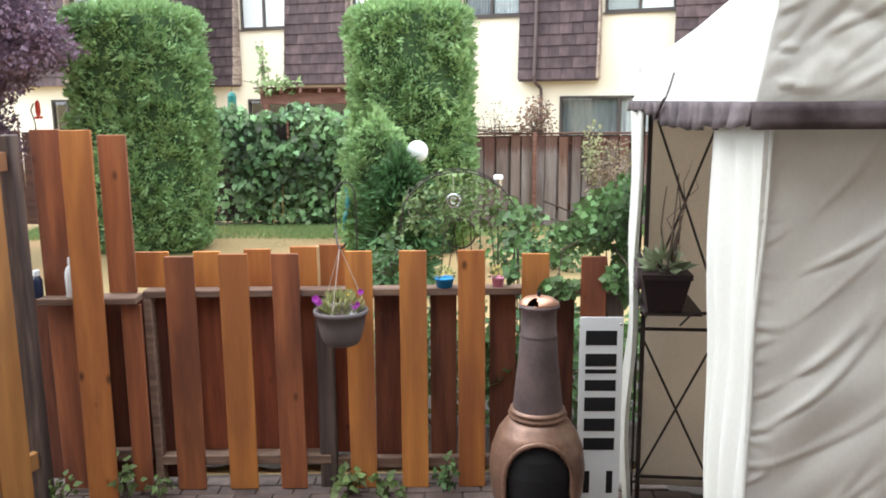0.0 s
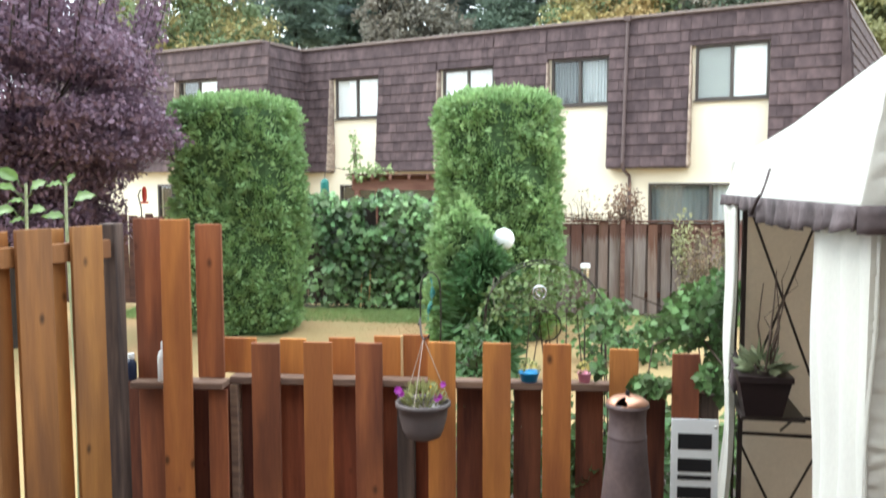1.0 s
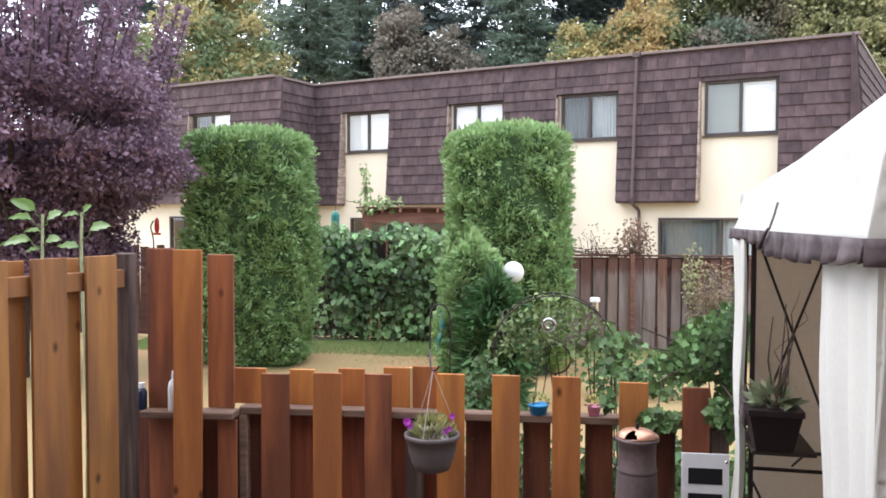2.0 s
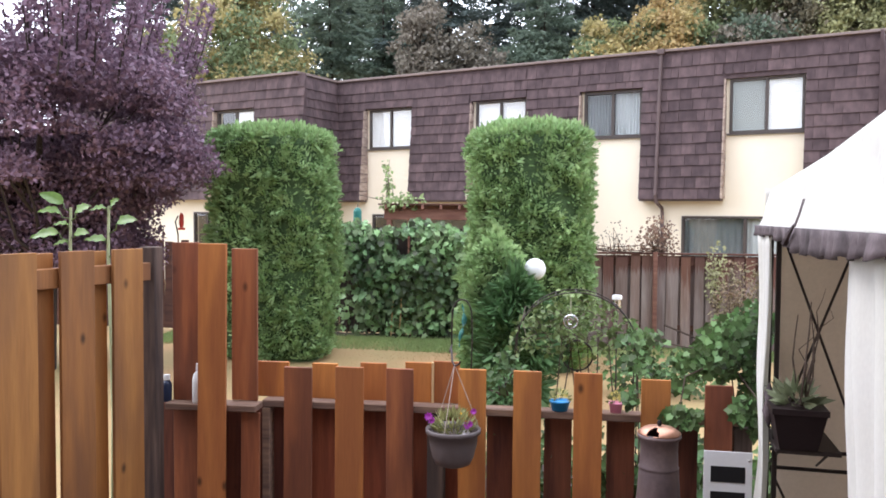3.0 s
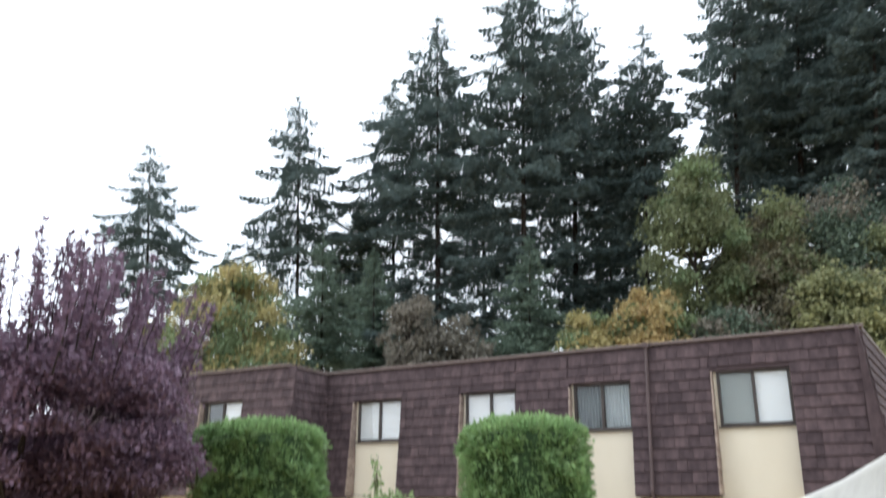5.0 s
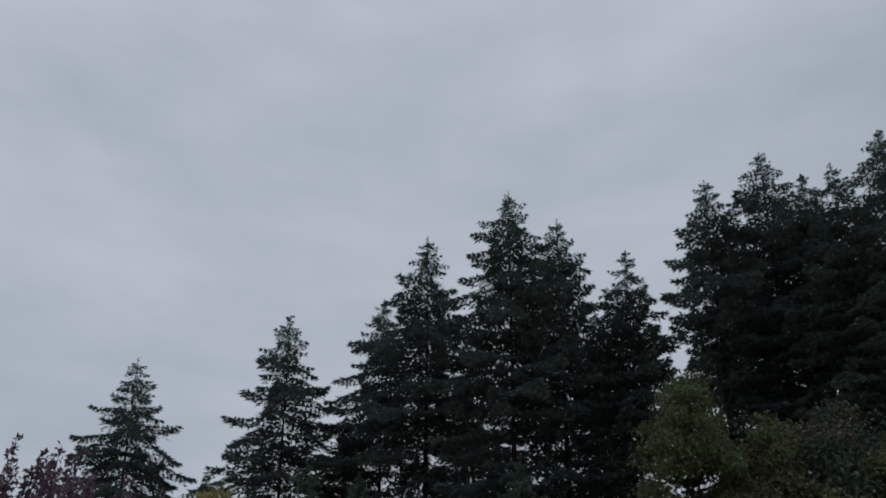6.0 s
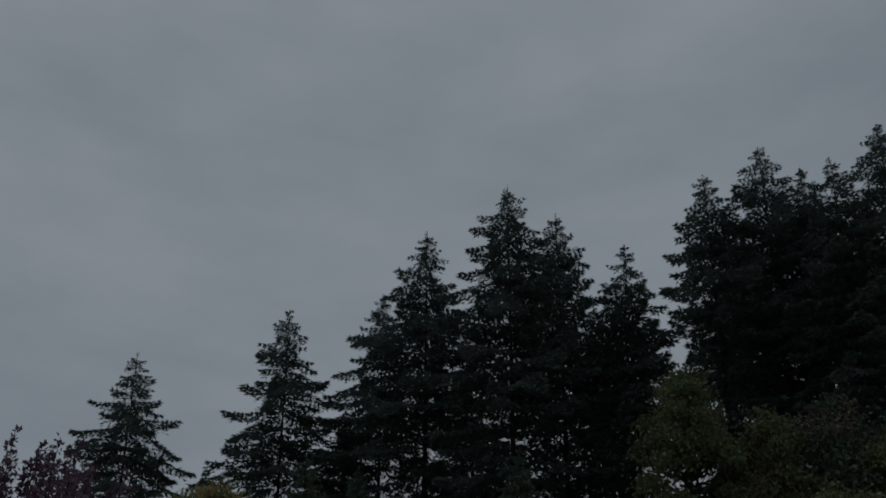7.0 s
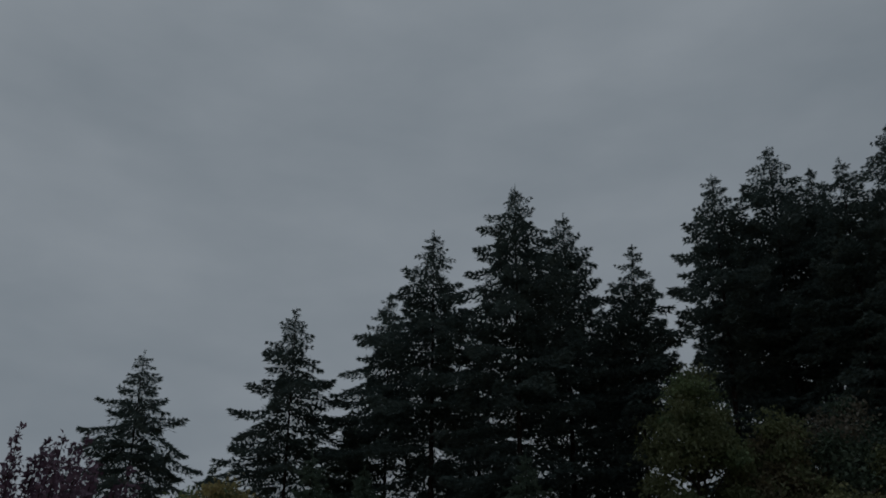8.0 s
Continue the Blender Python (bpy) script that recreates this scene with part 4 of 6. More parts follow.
def hedge_tree(x, y, rx, ry, top, seed, lean=0.0, n=44000, base=0.02, label="", power=2.7, peak=0.13, mat=None, long=1.0):
    """A clipped column of cedar: rounded square body of many flat sprays round a core coloured for gap shade."""
    r = np.random.default_rng(seed)
    ob = thing("hedge_tree", (x, y, 0), label, "hedge")

    def body(a, h):
        """radius at the turn a and the height share h"""
        sq = (np.abs(np.cos(a)) ** power + np.abs(np.sin(a)) ** power) ** (-1 / power)
        shoulder = np.clip((1 - h) / peak, 0, 1) ** (0.4 if peak < 0.2 else 0.6)
        foot = 0.86 + 0.14 * np.clip(h / 0.25, 0, 1)
        lump = 1 + 0.045 * np.sin(a * 3 + seed) + 0.04 * np.sin(h * 9 + a * 2 + seed) + 0.025 * np.sin(a * 7 + h * 17)
        return sq * shoulder * foot * lump

    lumps = int(n / 42)
    which = r.integers(0, lumps, n)
    la, lh, lr = r.uniform(0, 2 * math.pi, lumps), r.uniform(0, 1, lumps), r.uniform(0.7, 1.4, lumps)
    da, dh = r.normal(0, 0.05, n) / rx * lr[which], r.normal(0, 0.07, n) / top * lr[which]
    a, h = la[which] + da, np.clip(lh[which] + dh, 0, 1)
    bulge = 0.12 * lr[which] * np.exp(-((da * rx / 0.06) ** 2 + (dh * top / 0.075) ** 2)) / rx
    cap = r.uniform(0, 1, n) < (0.10 if peak < 0.2 else 0.0)
    inset = 0.94 + bulge - np.abs(r.normal(0, 0.03, n))
    dome = np.sqrt(r.uniform(0, 1, n))
    h = np.where(cap, 1 - peak * dome ** 2.5 + r.normal(0, 0.008, n), h)
    rad = np.where(cap, body(a, np.full(n, 1 - peak)) * dome, body(a, h) * inset)
    out = np.stack([np.cos(a) * rx, np.sin(a) * ry, np.zeros(n)], 1) * rad[:, None]
    at = out + np.stack([x + lean * h, np.full(n, y), base + (top - base) * h], 1)
    fan = r.normal(0, 0.75, (lumps, 3))[which]
    way = np.stack([np.cos(a), np.sin(a), np.where(cap, 2.2, 0.5)], 1) + fan + 0.4 * r.normal(size=(n, 3))
    nrm = unit(lumps, r)[which] + 0.5 * r.normal(size=(n, 3))
    size = r.uniform(0.038, 0.092, n) * long
    tuft = r.uniform(0, 1, n) < np.where(h > 0.965, 0.12, 0.0)
    way = np.where(tuft[:, None], np.array([0, 0, 1.6]) + 0.35 * r.normal(size=(n, 3)), way)
    size = np.where(tuft, size * 1.5, size)
    foliage("sprays", ob, at=at, along=way, normal=nrm, length=size, width=size * r.uniform(0.28, 0.5, n) / long, mat=mat or HEDGE, shape="spray")
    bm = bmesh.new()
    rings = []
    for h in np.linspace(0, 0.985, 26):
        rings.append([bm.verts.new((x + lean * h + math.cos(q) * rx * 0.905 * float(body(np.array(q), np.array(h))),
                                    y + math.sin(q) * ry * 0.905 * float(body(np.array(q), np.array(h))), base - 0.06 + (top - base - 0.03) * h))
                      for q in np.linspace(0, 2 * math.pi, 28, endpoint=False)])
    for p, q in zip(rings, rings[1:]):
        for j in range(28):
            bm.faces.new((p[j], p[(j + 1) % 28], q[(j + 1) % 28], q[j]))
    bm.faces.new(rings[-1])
    part("branch_core", bm, HEDGE_SHADE, ob)
    return ob


hedge_tree(-3.97, 11.1, 0.815, 0.74, 3.2, 3, lean=-0.05, peak=0.05, power=3.3, label="tall clipped green cedar hedge with a flat top")
hedge_tree(-0.38, 10.95, 0.77, 0.7, 3.2, 5, peak=0.055, power=3.3, lean=0.02, label="tall clipped green cedar hedge with a rounded top")


def conifer(x, y, top, spread, seed, bare=0.2, slope=0.46, droop=0.3, blunt=0.0, lean=0.0, tier=0.86, mat=None):
    """A fir: tapered trunk, tiers of drooping limbs, each a ragged fan of needle sprays, with gaps between the tiers."""
    r = np.random.default_rng(seed)
    ob = thing("fir_tree", (x - lean * top, y, 0), "tall dark evergreen fir behind the townhouse", "tree", "firs behind the house")
    part("trunk", tube([(x + lean * (z - top), y, z) for z in np.linspace(-0.1, top * 0.99, 9)], max(0.2, top * 0.008), 7, 0.06), BARK, ob)
    P, A, S = [], [], []
    z = top * bare
    while z < top - 0.1:
        below = top - z
        reach = spread * math.tanh((slope + 0.5 * blunt * math.exp(-below / 3)) * below / spread) + 0.12
        k = int(r.integers(5, 8)) if below > 2 else 5
        turn = r.uniform(0, 6.28)
        for j in range(k):
            if below > 0.42 * top and r.uniform() < 0.45:
                continue
            q = turn + j * 6.283 / k + r.normal(0, 0.28)
            ln = reach * (r.uniform(0.5, 1.05) if r.uniform() < 0.8 else r.uniform(1.0, 1.3))
            zl = z + r.normal(0, 0.12)
            n = int(42 + 114 * ln * min(1.0, 0.35 + 0.2 * ln))
            nb = max(3, int(ln / 0.28))
            t = np.clip(np.round(r.uniform(0.02, 1, n) ** 0.85 * nb) / nb + r.normal(0, 0.05 / max(ln, 0.5), n), 0.01, 1.02)
            half = ln * 0.27 * np.clip(1.02 - t, 0.02, 1) ** 0.6 * np.clip(0.25 + 3 * t, 0, 1) + 0.05
            w = r.uniform(-1, 1, n) * half
            f = np.clip(t + 0.45 * np.abs(w) / ln, 0, 1.1)
            rise = 0.35 * math.exp(-below / 4) - 0.10
            zz = zl + ln * (rise * f - droop * f ** 2 + 0.16 * f ** 5) - np.abs(w) * 0.28 - r.exponential(0.06, n)
            P.append(np.stack([x + lean * (z - top) + np.cos(q) * ln * f - np.sin(q) * w, y + np.sin(q) * ln * f + np.cos(q) * w, zz], 1))
            sw = np.sign(w) * np.clip(np.abs(w) * 4, 0.2, 1.1)
            A.append(np.stack([np.cos(q) - np.sin(q) * sw, np.sin(q) + np.cos(q) * sw, np.full(n, -0.3)], 1) + r.normal(0, 0.35, (n, 3)))
            S.append(r.uniform(0.16, 0.385, n) * min(1.0, 0.4 + 0.13 * below))
        # close growth round the trunk
        k = int(24 * min(reach, 3.0) ** 1.5)
        q, rr = r.uniform(0, 6.283, k), reach * 0.5 * np.sqrt(r.uniform(0, 1, k))
        P.append(np.stack([x + lean * (z - top) + np.cos(q) * rr, y + np.sin(q) * rr, z + r.normal(0, 0.22, k) - 0.15 * rr], 1))
        A.append(np.stack([np.cos(q), np.sin(q), np.full(k, -0.25)], 1) + r.normal(0, 0.5, (k, 3)))
        S.append(r.uniform(0.15, 0.36, k) * min(1.0, 0.4 + 0.13 * below))
        z += tier * (0.42 + 0.016 * top) * r.uniform(0.75, 1.3) * min(1.0, 0.35 + below / 5)
    # the leader
    k = 60
    up = r.uniform(0, 1, k) ** 0.7
    P.append(np.stack([x - lean * 1.6 * (1 - up) + r.normal(0, 0.05, k) * (1.4 - up), y + r.normal(0, 0.05, k), top - 1.6 + 1.75 * up], 1))
    A.append(r.normal(0, 0.7, (k, 3)) * (1.3 - up)[:, None] + np.array([0, 0, 0.7]))
    S.append(r.uniform(0.08, 0.17, k))
    P, A, S = np.concatenate(P), np.concatenate(A), np.concatenate(S)
    n = len(P)
    nrm = np.array([0, 0, 0.6]) + r.normal(0, 0.6, (n, 3))
    foliage("crown", ob, at=P, along=A, normal=nrm, length=S, width=S * 0.42, mat=mat, shape="needle", fold=0.4)
    return ob


# places and heights fit the camera's view; trunks lean to look upright in it
# firs behind the houses: x, y, height, spread, bluntness of the top
TALL_FIRS = [(-25.92, 46.3, 25.62, 5, 0), (-15.66, 46, 28.06, 5.2, 0), (-10.01, 49.3, 30.85, 5.6, 0.2), (-6.44, 45.8, 33.64, 6, 0), (-0.68, 43.1, 35.08, 5.2, 0.15),
             (2.52, 46.1, 34.76, 6, 0), (6.63, 44.5, 30.73, 4.2, 0), (12.88, 45.8, 37.14, 3.6, 0.25), (17.4, 46.8, 39.99, 5, 0.4), (20.3, 48, 38.69, 4.8, 0.3),
             (20.15, 42.9, 35.54, 3.8, 0), (25.06, 45.2, 40.08, 5.6, 0.4), (30.1, 44.1, 39.1, 6, 0.3), (4.95, 51.8, 30.5, 4.2, 0.2), (16.28, 52.7, 37.65, 6, 0.3),
             (26.04, 52.7, 37.65, 6, 0.3), (-4.16, 54.4, 30.8, 5, 0.3)]
for i, (x, y, top, spread, blunt) in enumerate(TALL_FIRS):
    slope = (0.7, 0.66)[i] if i < 2 else 0.55 if i <= 6 else 0.62 if i <= 11 else 0.5
    conifer(x, y, top, spread, 40 + i + (2 if i > 13 else 0), bare=max(0.2, 8.5 / top), blunt=blunt, slope=slope, mat=FIR, tier=1.0 if i < 2 else 0.82, lean=0.22 * (x + 4.9) / y)
YOUNG_FIRS = [(-11.76, 47.6, 21.6, 4.5, 0), (-21.02, 49.3, 18.68, 4.6, 0.2), (-10.8, 36.7, 14.85, 2.3, 0.3), (-9.12, 40.8, 15.44, 2.4, 0.2), (-0.66, 37.4, 14.76, 2.6, 0.2)]
for seed, (x, y, top, spread, blunt) in zip((54, 55, 59, 60, 61), YOUNG_FIRS):
    conifer(x, y, top, spread, seed, bare=max(0.2, 8.5 / top), blunt=blunt, slope=0.5, mat=YOUNG_FIR, tier=0.82, lean=0.22 * (x + 4.9) / y)


def broadleaf(x, y, top, rx, low, mat, turned, share, seed, n, size, label, clumps=130, gap=0.26, flat=0.6):
    """A trunk with limbs and a crown of flat leaf clumps with gaps; share of the clumps, mostly high ones, wear the turned colour."""
    r = np.random.default_rng(seed)
    ob = thing("broadleaf_tree", (x, y, 0), label, "tree")
    mid, hz = (top + low) / 2, (top - low) / 2
    C = unit(clumps, r) * (r.uniform(0.15, 1, clumps) ** 0.45)[:, None]
    C[:, :2] *= (1.0 - 0.25 * C[:, 2:3])
    C = C * np.array([rx, rx, hz]) * 0.86 + np.array([x, y, mid])
    bm = bmesh.new()
    stem = lambda z: np.array([x + 0.12 * math.sin(z * 0.6 + seed), y, z])
    add_tube(bm, [tuple(stem(z)) for z in np.linspace(-0.1, low + (top - low) * 0.8, 7)], max(0.09, rx * 0.06), 7, 0.2)
    for c in C[::4]:
        away = math.hypot(c[0] - x, c[1] - y)
        root = stem(max(low * 0.75, c[2] - 0.7 * away - r.uniform(0.2, 1.0)))
        bend = root * 0.45 + c * 0.55 + np.array([0, 0, -0.12 * away]) + r.normal(0, 0.15, 3)
        add_tube(bm, [tuple(root), tuple(bend), tuple(c)], max(0.025, rx * 0.014), 5, 0.3)
    part("trunk", bm, BARK, ob)
    up = (C[:, 2] - low) / (top - low) + r.normal(0, 0.4, clumps)
    high = up > np.quantile(up, 1 - share) if share > 0 else np.zeros(clumps, bool)
    big = r.uniform(0.65, 1.25, clumps)
    which = r.integers(0, clumps, n)
    at = C[which] + r.normal(0, 0.5, (n, 3)) * big[which][:, None] * rx * gap * np.array([1, 1, flat])
    at[:, 2] -= 0.3 * rx * gap * (((at[:, :2] - C[which][:, :2]) / (rx * gap)) ** 2).sum(1)
    way, nrm = unit(n, r) + np.array([0, 0, -0.4]), unit(n, r) + np.array([0, 0, 0.9])
    s = size * r.uniform(0.6, 1.3, n)
    for name, pick, m in (("crown", ~high[which], mat), ("turned_leaves", high[which], turned)):
        if pick.any():
            foliage(name, ob, at=at[pick], along=way[pick], normal=nrm[pick], length=s[pick], width=s[pick] * 0.62, mat=m)
    return ob


# broadleaf trees between the firs and the row of houses
for i, (x, y, top, rx, low, mat, turned, share, n, words) in enumerate([
        (-13.2, 32, 12.9, 3.1, 3.0, MAPLE_L, MAPLE_Y, 0.42, 34000, "maple turning yellow at the top behind the townhouse"),
        (-17.2, 33, 10.8, 2.8, 2.5, MAPLE_L, MAPLE_Y, 0.4, 20000, "green maple with yellow patches"),
        (-11.4, 34, 9.6, 2.6, 2.5, MAPLE_L, MAPLE_Y, 0.1, 20000, "green broadleaf tree behind the townhouse"),
        (-5.9, 34.5, 12.2, 1.6, 4.0, BROWN_LEAF, MAPLE_L, 0.0, 13000, "thin brown half-bare tree"),
        (-3.9, 35, 11.0, 2.0, 3.5, BROWN_LEAF, MAPLE_L, 0.0, 15000, "thin brown half-bare tree"),
        (-1.2, 36, 10.2, 2.2, 4.0, EVERGREEN, MAPLE_L, 0.0, 18000, "dark evergreen tree behind the roof"),
        (1.75, 34, 10.6, 1.7, 5.0, MAPLE_L, MAPLE_Y, 0.5, 20000, "small maple with yellow leaves"),
        (4.3, 34, 11.7, 2.2, 5.0, MAPLE_L, MAPLE_O, 0.5, 28000, "small maple with orange yellow leaves"),
        (6.95, 36.5, 19.4, 2.7, 7.0, MAPLE_G, MAPLE_L, 0.2, 36000, "tall light green maple with layered limbs"),
        (10.4, 37, 17.4, 2.7, 6.0, OLIVE_BROWN, MAPLE_G, 0.2, 34000, "hazy olive brown broadleaf tree behind the roof"),
        (7.6, 35, 11.2, 2.6, 5.0, EVERGREEN, BROWN_LEAF, 0.35, 24000, "dark brownish undergrowth tree behind the roof"),
        (14.4, 38, 17.9, 3.6, 6.0, EVERGREEN, BROWN_LEAF, 0.2, 28000, "dark evergreen tree behind the roof"),
        (12.4, 35, 13.0, 2.7, 5.0, LIME, MAPLE_G, 0.2, 32000, "yellow-green maple behind the roof"),
        (15.6, 36, 16.0, 2.3, 5.0, LIME, MAPLE_G, 0.3, 24000, "yellow-green maple behind the roof")]):
    broadleaf(x, y, top, rx, low, mat, turned, share, 90 + i, int(n * 0.72), 0.2, words)

# ---- back garden ----
def old_fence(name_label, x0, x1, y, top, mat, step=0.15, rail_z=None, slope=0.0):
    ob = thing("wood_fence", ((x0 + x1) / 2, y, 0), name_label, "fence")
    x = x0
    while x < x1:
        w = step * random.uniform(0.955, 0.995)
        yy = y + (x - x0) * slope
        board(ob, x + w / 2, yy + random.uniform(-0.004, 0.004), 0.0, round(top + random.uniform(-0.03, 0.03), 2), round(w, 2), mat,
              math.degrees(math.atan(slope)), random.uniform(-0.6, 0.6))
        x += step
    for z, h in rail_z or ((0.35, 0.09),):
        yy = y - 0.035 if z > 1 else y + 0.035
        rail(ob, (x0, yy, z), (x1, yy + (x1 - x0) * slope, z), h, 0.04, BROWN_RAIL)
    return ob


grey_fence = thing("wood_fence", (2.2, 12.6, 0), "weathered grey board-on-board fence with a brown top rail", "fence")
x = 0.1
while x < 4.3:
    board(grey_fence, x, 12.665, 0.0, round(1.37 + random.uniform(-0.02, 0.02), 2), 0.2, GREY_WOOD, 0, random.uniform(-0.3, 0.3))
    w = random.choice((0.14, 0.16, 0.18))
    board(grey_fence, x + 0.095 + random.uniform(-0.015, 0.015), 12.585, 0.0, round(1.4 + random.uniform(-0.02, 0.02), 2), w,
          random.choice((STAINED, GREY_WOOD, GREY_WOOD)), 0, random.uniform(-0.6, 0.6))
    x += 0.19
rail(grey_fence, (0.05, 12.625, 1.33), (4.35, 12.625, 1.33), 0.15, 0.035, BROWN_RAIL)
rail(grey_fence, (0.05, 12.625, 0.3), (4.35, 12.625, 0.3), 0.09, 0.035, BROWN_RAIL)
rail(grey_fence, (0.05, 12.61, 1.435), (4.35, 12.61, 1.435), 0.03, 0.12, BROWN_RAIL, "cap_rail")
for x in (1.45, 3.5):
    part("post", span((x - 0.032, 12.5, -0.05), (x + 0.032, 12.56, 1.46), 0.005), PERG, grey_fence)
# bark colour and extra height make the gap in the vine read as shade
old_fence("board fence under climbing vines, coloured dark for gap shade", -4.3, -0.9, 13.35, 1.76, BARK, 0.15)
old_fence("old brown board fence beside the purple tree", -9.5, -5.0, 13.2, 1.52, BROWN_RAIL, 0.15)


def vine_wall():
    ob = thing("climbing_vine", (-2.55, 13.1, 0), "dense green climbing vine with broad leaves over a fence", "vine")
    r = np.random.default_rng(21)
    n = 6200
    x = r.uniform(-3.7, -1.2, n)
    top = 1.86 + 0.07 * np.sin(x * 5) + 0.05 * np.sin(x * 13)
    z = 0.05 + (top - 0.05) * r.uniform(0, 1, n) ** 0.85
    keep = ~((np.abs(x + 2.52) < 0.17) & (np.abs(z - 1.52) < 0.17)) & ~((x < -3.3) & (z < 1.1) & (r.uniform(size=n) < 0.85)) & (r.uniform(size=n) < np.where(z < 0.35, 0.85, 1))
    x, z = x[keep], z[keep]
    n = len(x)
    at = np.stack([x, 13.1 + r.normal(0, 0.13, n) - 0.09 * (z > 1.0), z], 1)
    nrm = np.stack([r.normal(0, 0.75, n), np.full(n, -0.8), r.uniform(-0.2, 1.5, n)], 1)
    way = np.stack([r.normal(0, 0.7, n), r.normal(-0.2, 0.2, n), -np.abs(r.normal(0.8, 0.4, n))], 1)
    s = r.uniform(0.06, 0.15, n)
    foliage("leaves", ob, at=at, along=way, normal=nrm, length=s, width=s * 0.9, mat=VINE, shape="lobed", fold=0.18)
    bm = bmesh.new()
    for i in range(16):
        x0 = r.uniform(-3.6, -1.3)
        add_tube(bm, [(x0, 13.2, 0), (x0 + r.normal(0, 0.1), 13.15, 0.7), (x0 + r.normal(0, 0.2), 13.1, 1.5)], 0.016, 5, 0.4)
    part("stem", bm, TWIG, ob, kind="stuff")
    for x0 in (-2.72, -2.58):
        part("stake", tube([(x0, 12.95, -0.02), (x0 + 0.03, 12.97, 0.62)], 0.014, 6), PINE, ob, "pale wooden stake")


vine_wall()

pergola = thing("pergola", (-2.4, 16.0, 0), "red-brown wooden pergola beam before the house", "pergola")
part("beam", span((-3.5, 15.95, 1.91), (-0.4, 16.05, 2.12), 0.006), PERG, pergola)
part("beam", span((-3.5, 18.2, 1.95), (-0.4, 18.3, 2.12), 0.006), PERG, pergola)
# long rafters and the deck on them are added to darken the space below
for i in range(9):
    x = -3.45 + i * 0.37
    part("rafter", span((x, 15.75, 2.122), (x + 0.045, 20.3, 2.2), 0.005), PERG, pergola)
part("roof_deck", span((-3.6, 15.82, 2.202), (-0.3, 20.35, 2.232), 0.004), BROWN_RAIL, pergola, "added boarded deck, darkens the space below")
for x in (-3.4, -0.5):
    for y in (16.0, 18.25):
        part("post", span((x - 0.05, y - 0.05, -0.05), (x + 0.05, y + 0.05, 1.908), 0.005), PERG, pergola)


def bush(name, at, size, n, mat, leaf, seed, label, category="plant", shape="leaf", stems=8, tilt=0.5, group=""):
    """Loose leaves in an ellipsoid on thin stems."""
    r = np.random.default_rng(seed)
    at, size = np.array(at, float), np.array(size, float)
    ob = thing(name, (at[0], at[1], max(0.0, at[2] - size[2])), label, category, group)
    d = unit(n, r) * (r.uniform(0, 1, n) ** 0.5)[:, None]
    p = at + d * size
    s = leaf * r.uniform(0.6, 1.25, n)
    nrm = np.stack([r.normal(0, tilt, n), np.full(n, -0.7), r.uniform(0.1, 1.1, n)], 1)
    foliage("leaves", ob, at=p, along=d * 0.6 + unit(n, r) * 0.7 + np.array([0, 0, -0.35]), normal=nrm, length=s, width=s * 0.75, mat=mat, shape=shape)
    bm = bmesh.new()
    for i in range(stems):
        q = p[int(r.integers(0, n))]
        root = np.array([at[0] + r.normal(0, size[0] * 0.2), at[1], at[2] - size[2]])
        add_tube(bm, [tuple(root), tuple((root + q) / 2 + r.normal(0, 0.03, 3)), tuple(q)], 0.006 + 0.01 * size[2], 5, 0.35)
    part("stem", bm, TWIG, ob, kind="stuff")
    return ob


hedge_tree(-0.66, 8.6, 0.30, 0.28, 1.74, 9, n=11000, power=2.0, peak=0.24, long=1.5, label="small feathery young cedar before the tall hedge")
hedge_tree(-0.42, 8.25, 0.26, 0.24, 1.34, 10, n=7000, power=2.0, peak=0.3, mat=SHRUB, long=2.1, label="small dark green cedar shrub")
bush("shrub", (-0.42, 7.3, 0.3), (0.22, 0.2, 0.36), 700, SHRUB, 0.06, 32, "low leafy dark green shrub behind the fence", shape="leaf")
bush("climbing_vine", (-3.5, 16.3, 2.7), (0.11, 0.2, 0.62), 70, LIME_VINE, 0.1, 33, "vine climbing up the house corner", "vine")
bush("climbing_vine", (-3.15, 15.95, 2.28), (0.5, 0.25, 0.2), 150, LIME_VINE, 0.1, 34, "vine sprawling over the pergola", "vine")
DRY_LEAF = leaf_stuff("dry_russet_leaf", (0.22, 0.125, 0.085), (0.15, 0.105, 0.07), scale=3)
bush("dry_shrub", (1.5, 12.75, 1.62), (0.3, 0.25, 0.4), 520, DRY_LEAF, 0.055, 35, "dry brown shrub above the grey fence", stems=26)
bush("dry_shrub", (0.95, 12.9, 1.5), (0.35, 0.3, 0.45), 160, BROWN_LEAF, 0.04, 36, "dry brown shrub above the grey fence", stems=18)


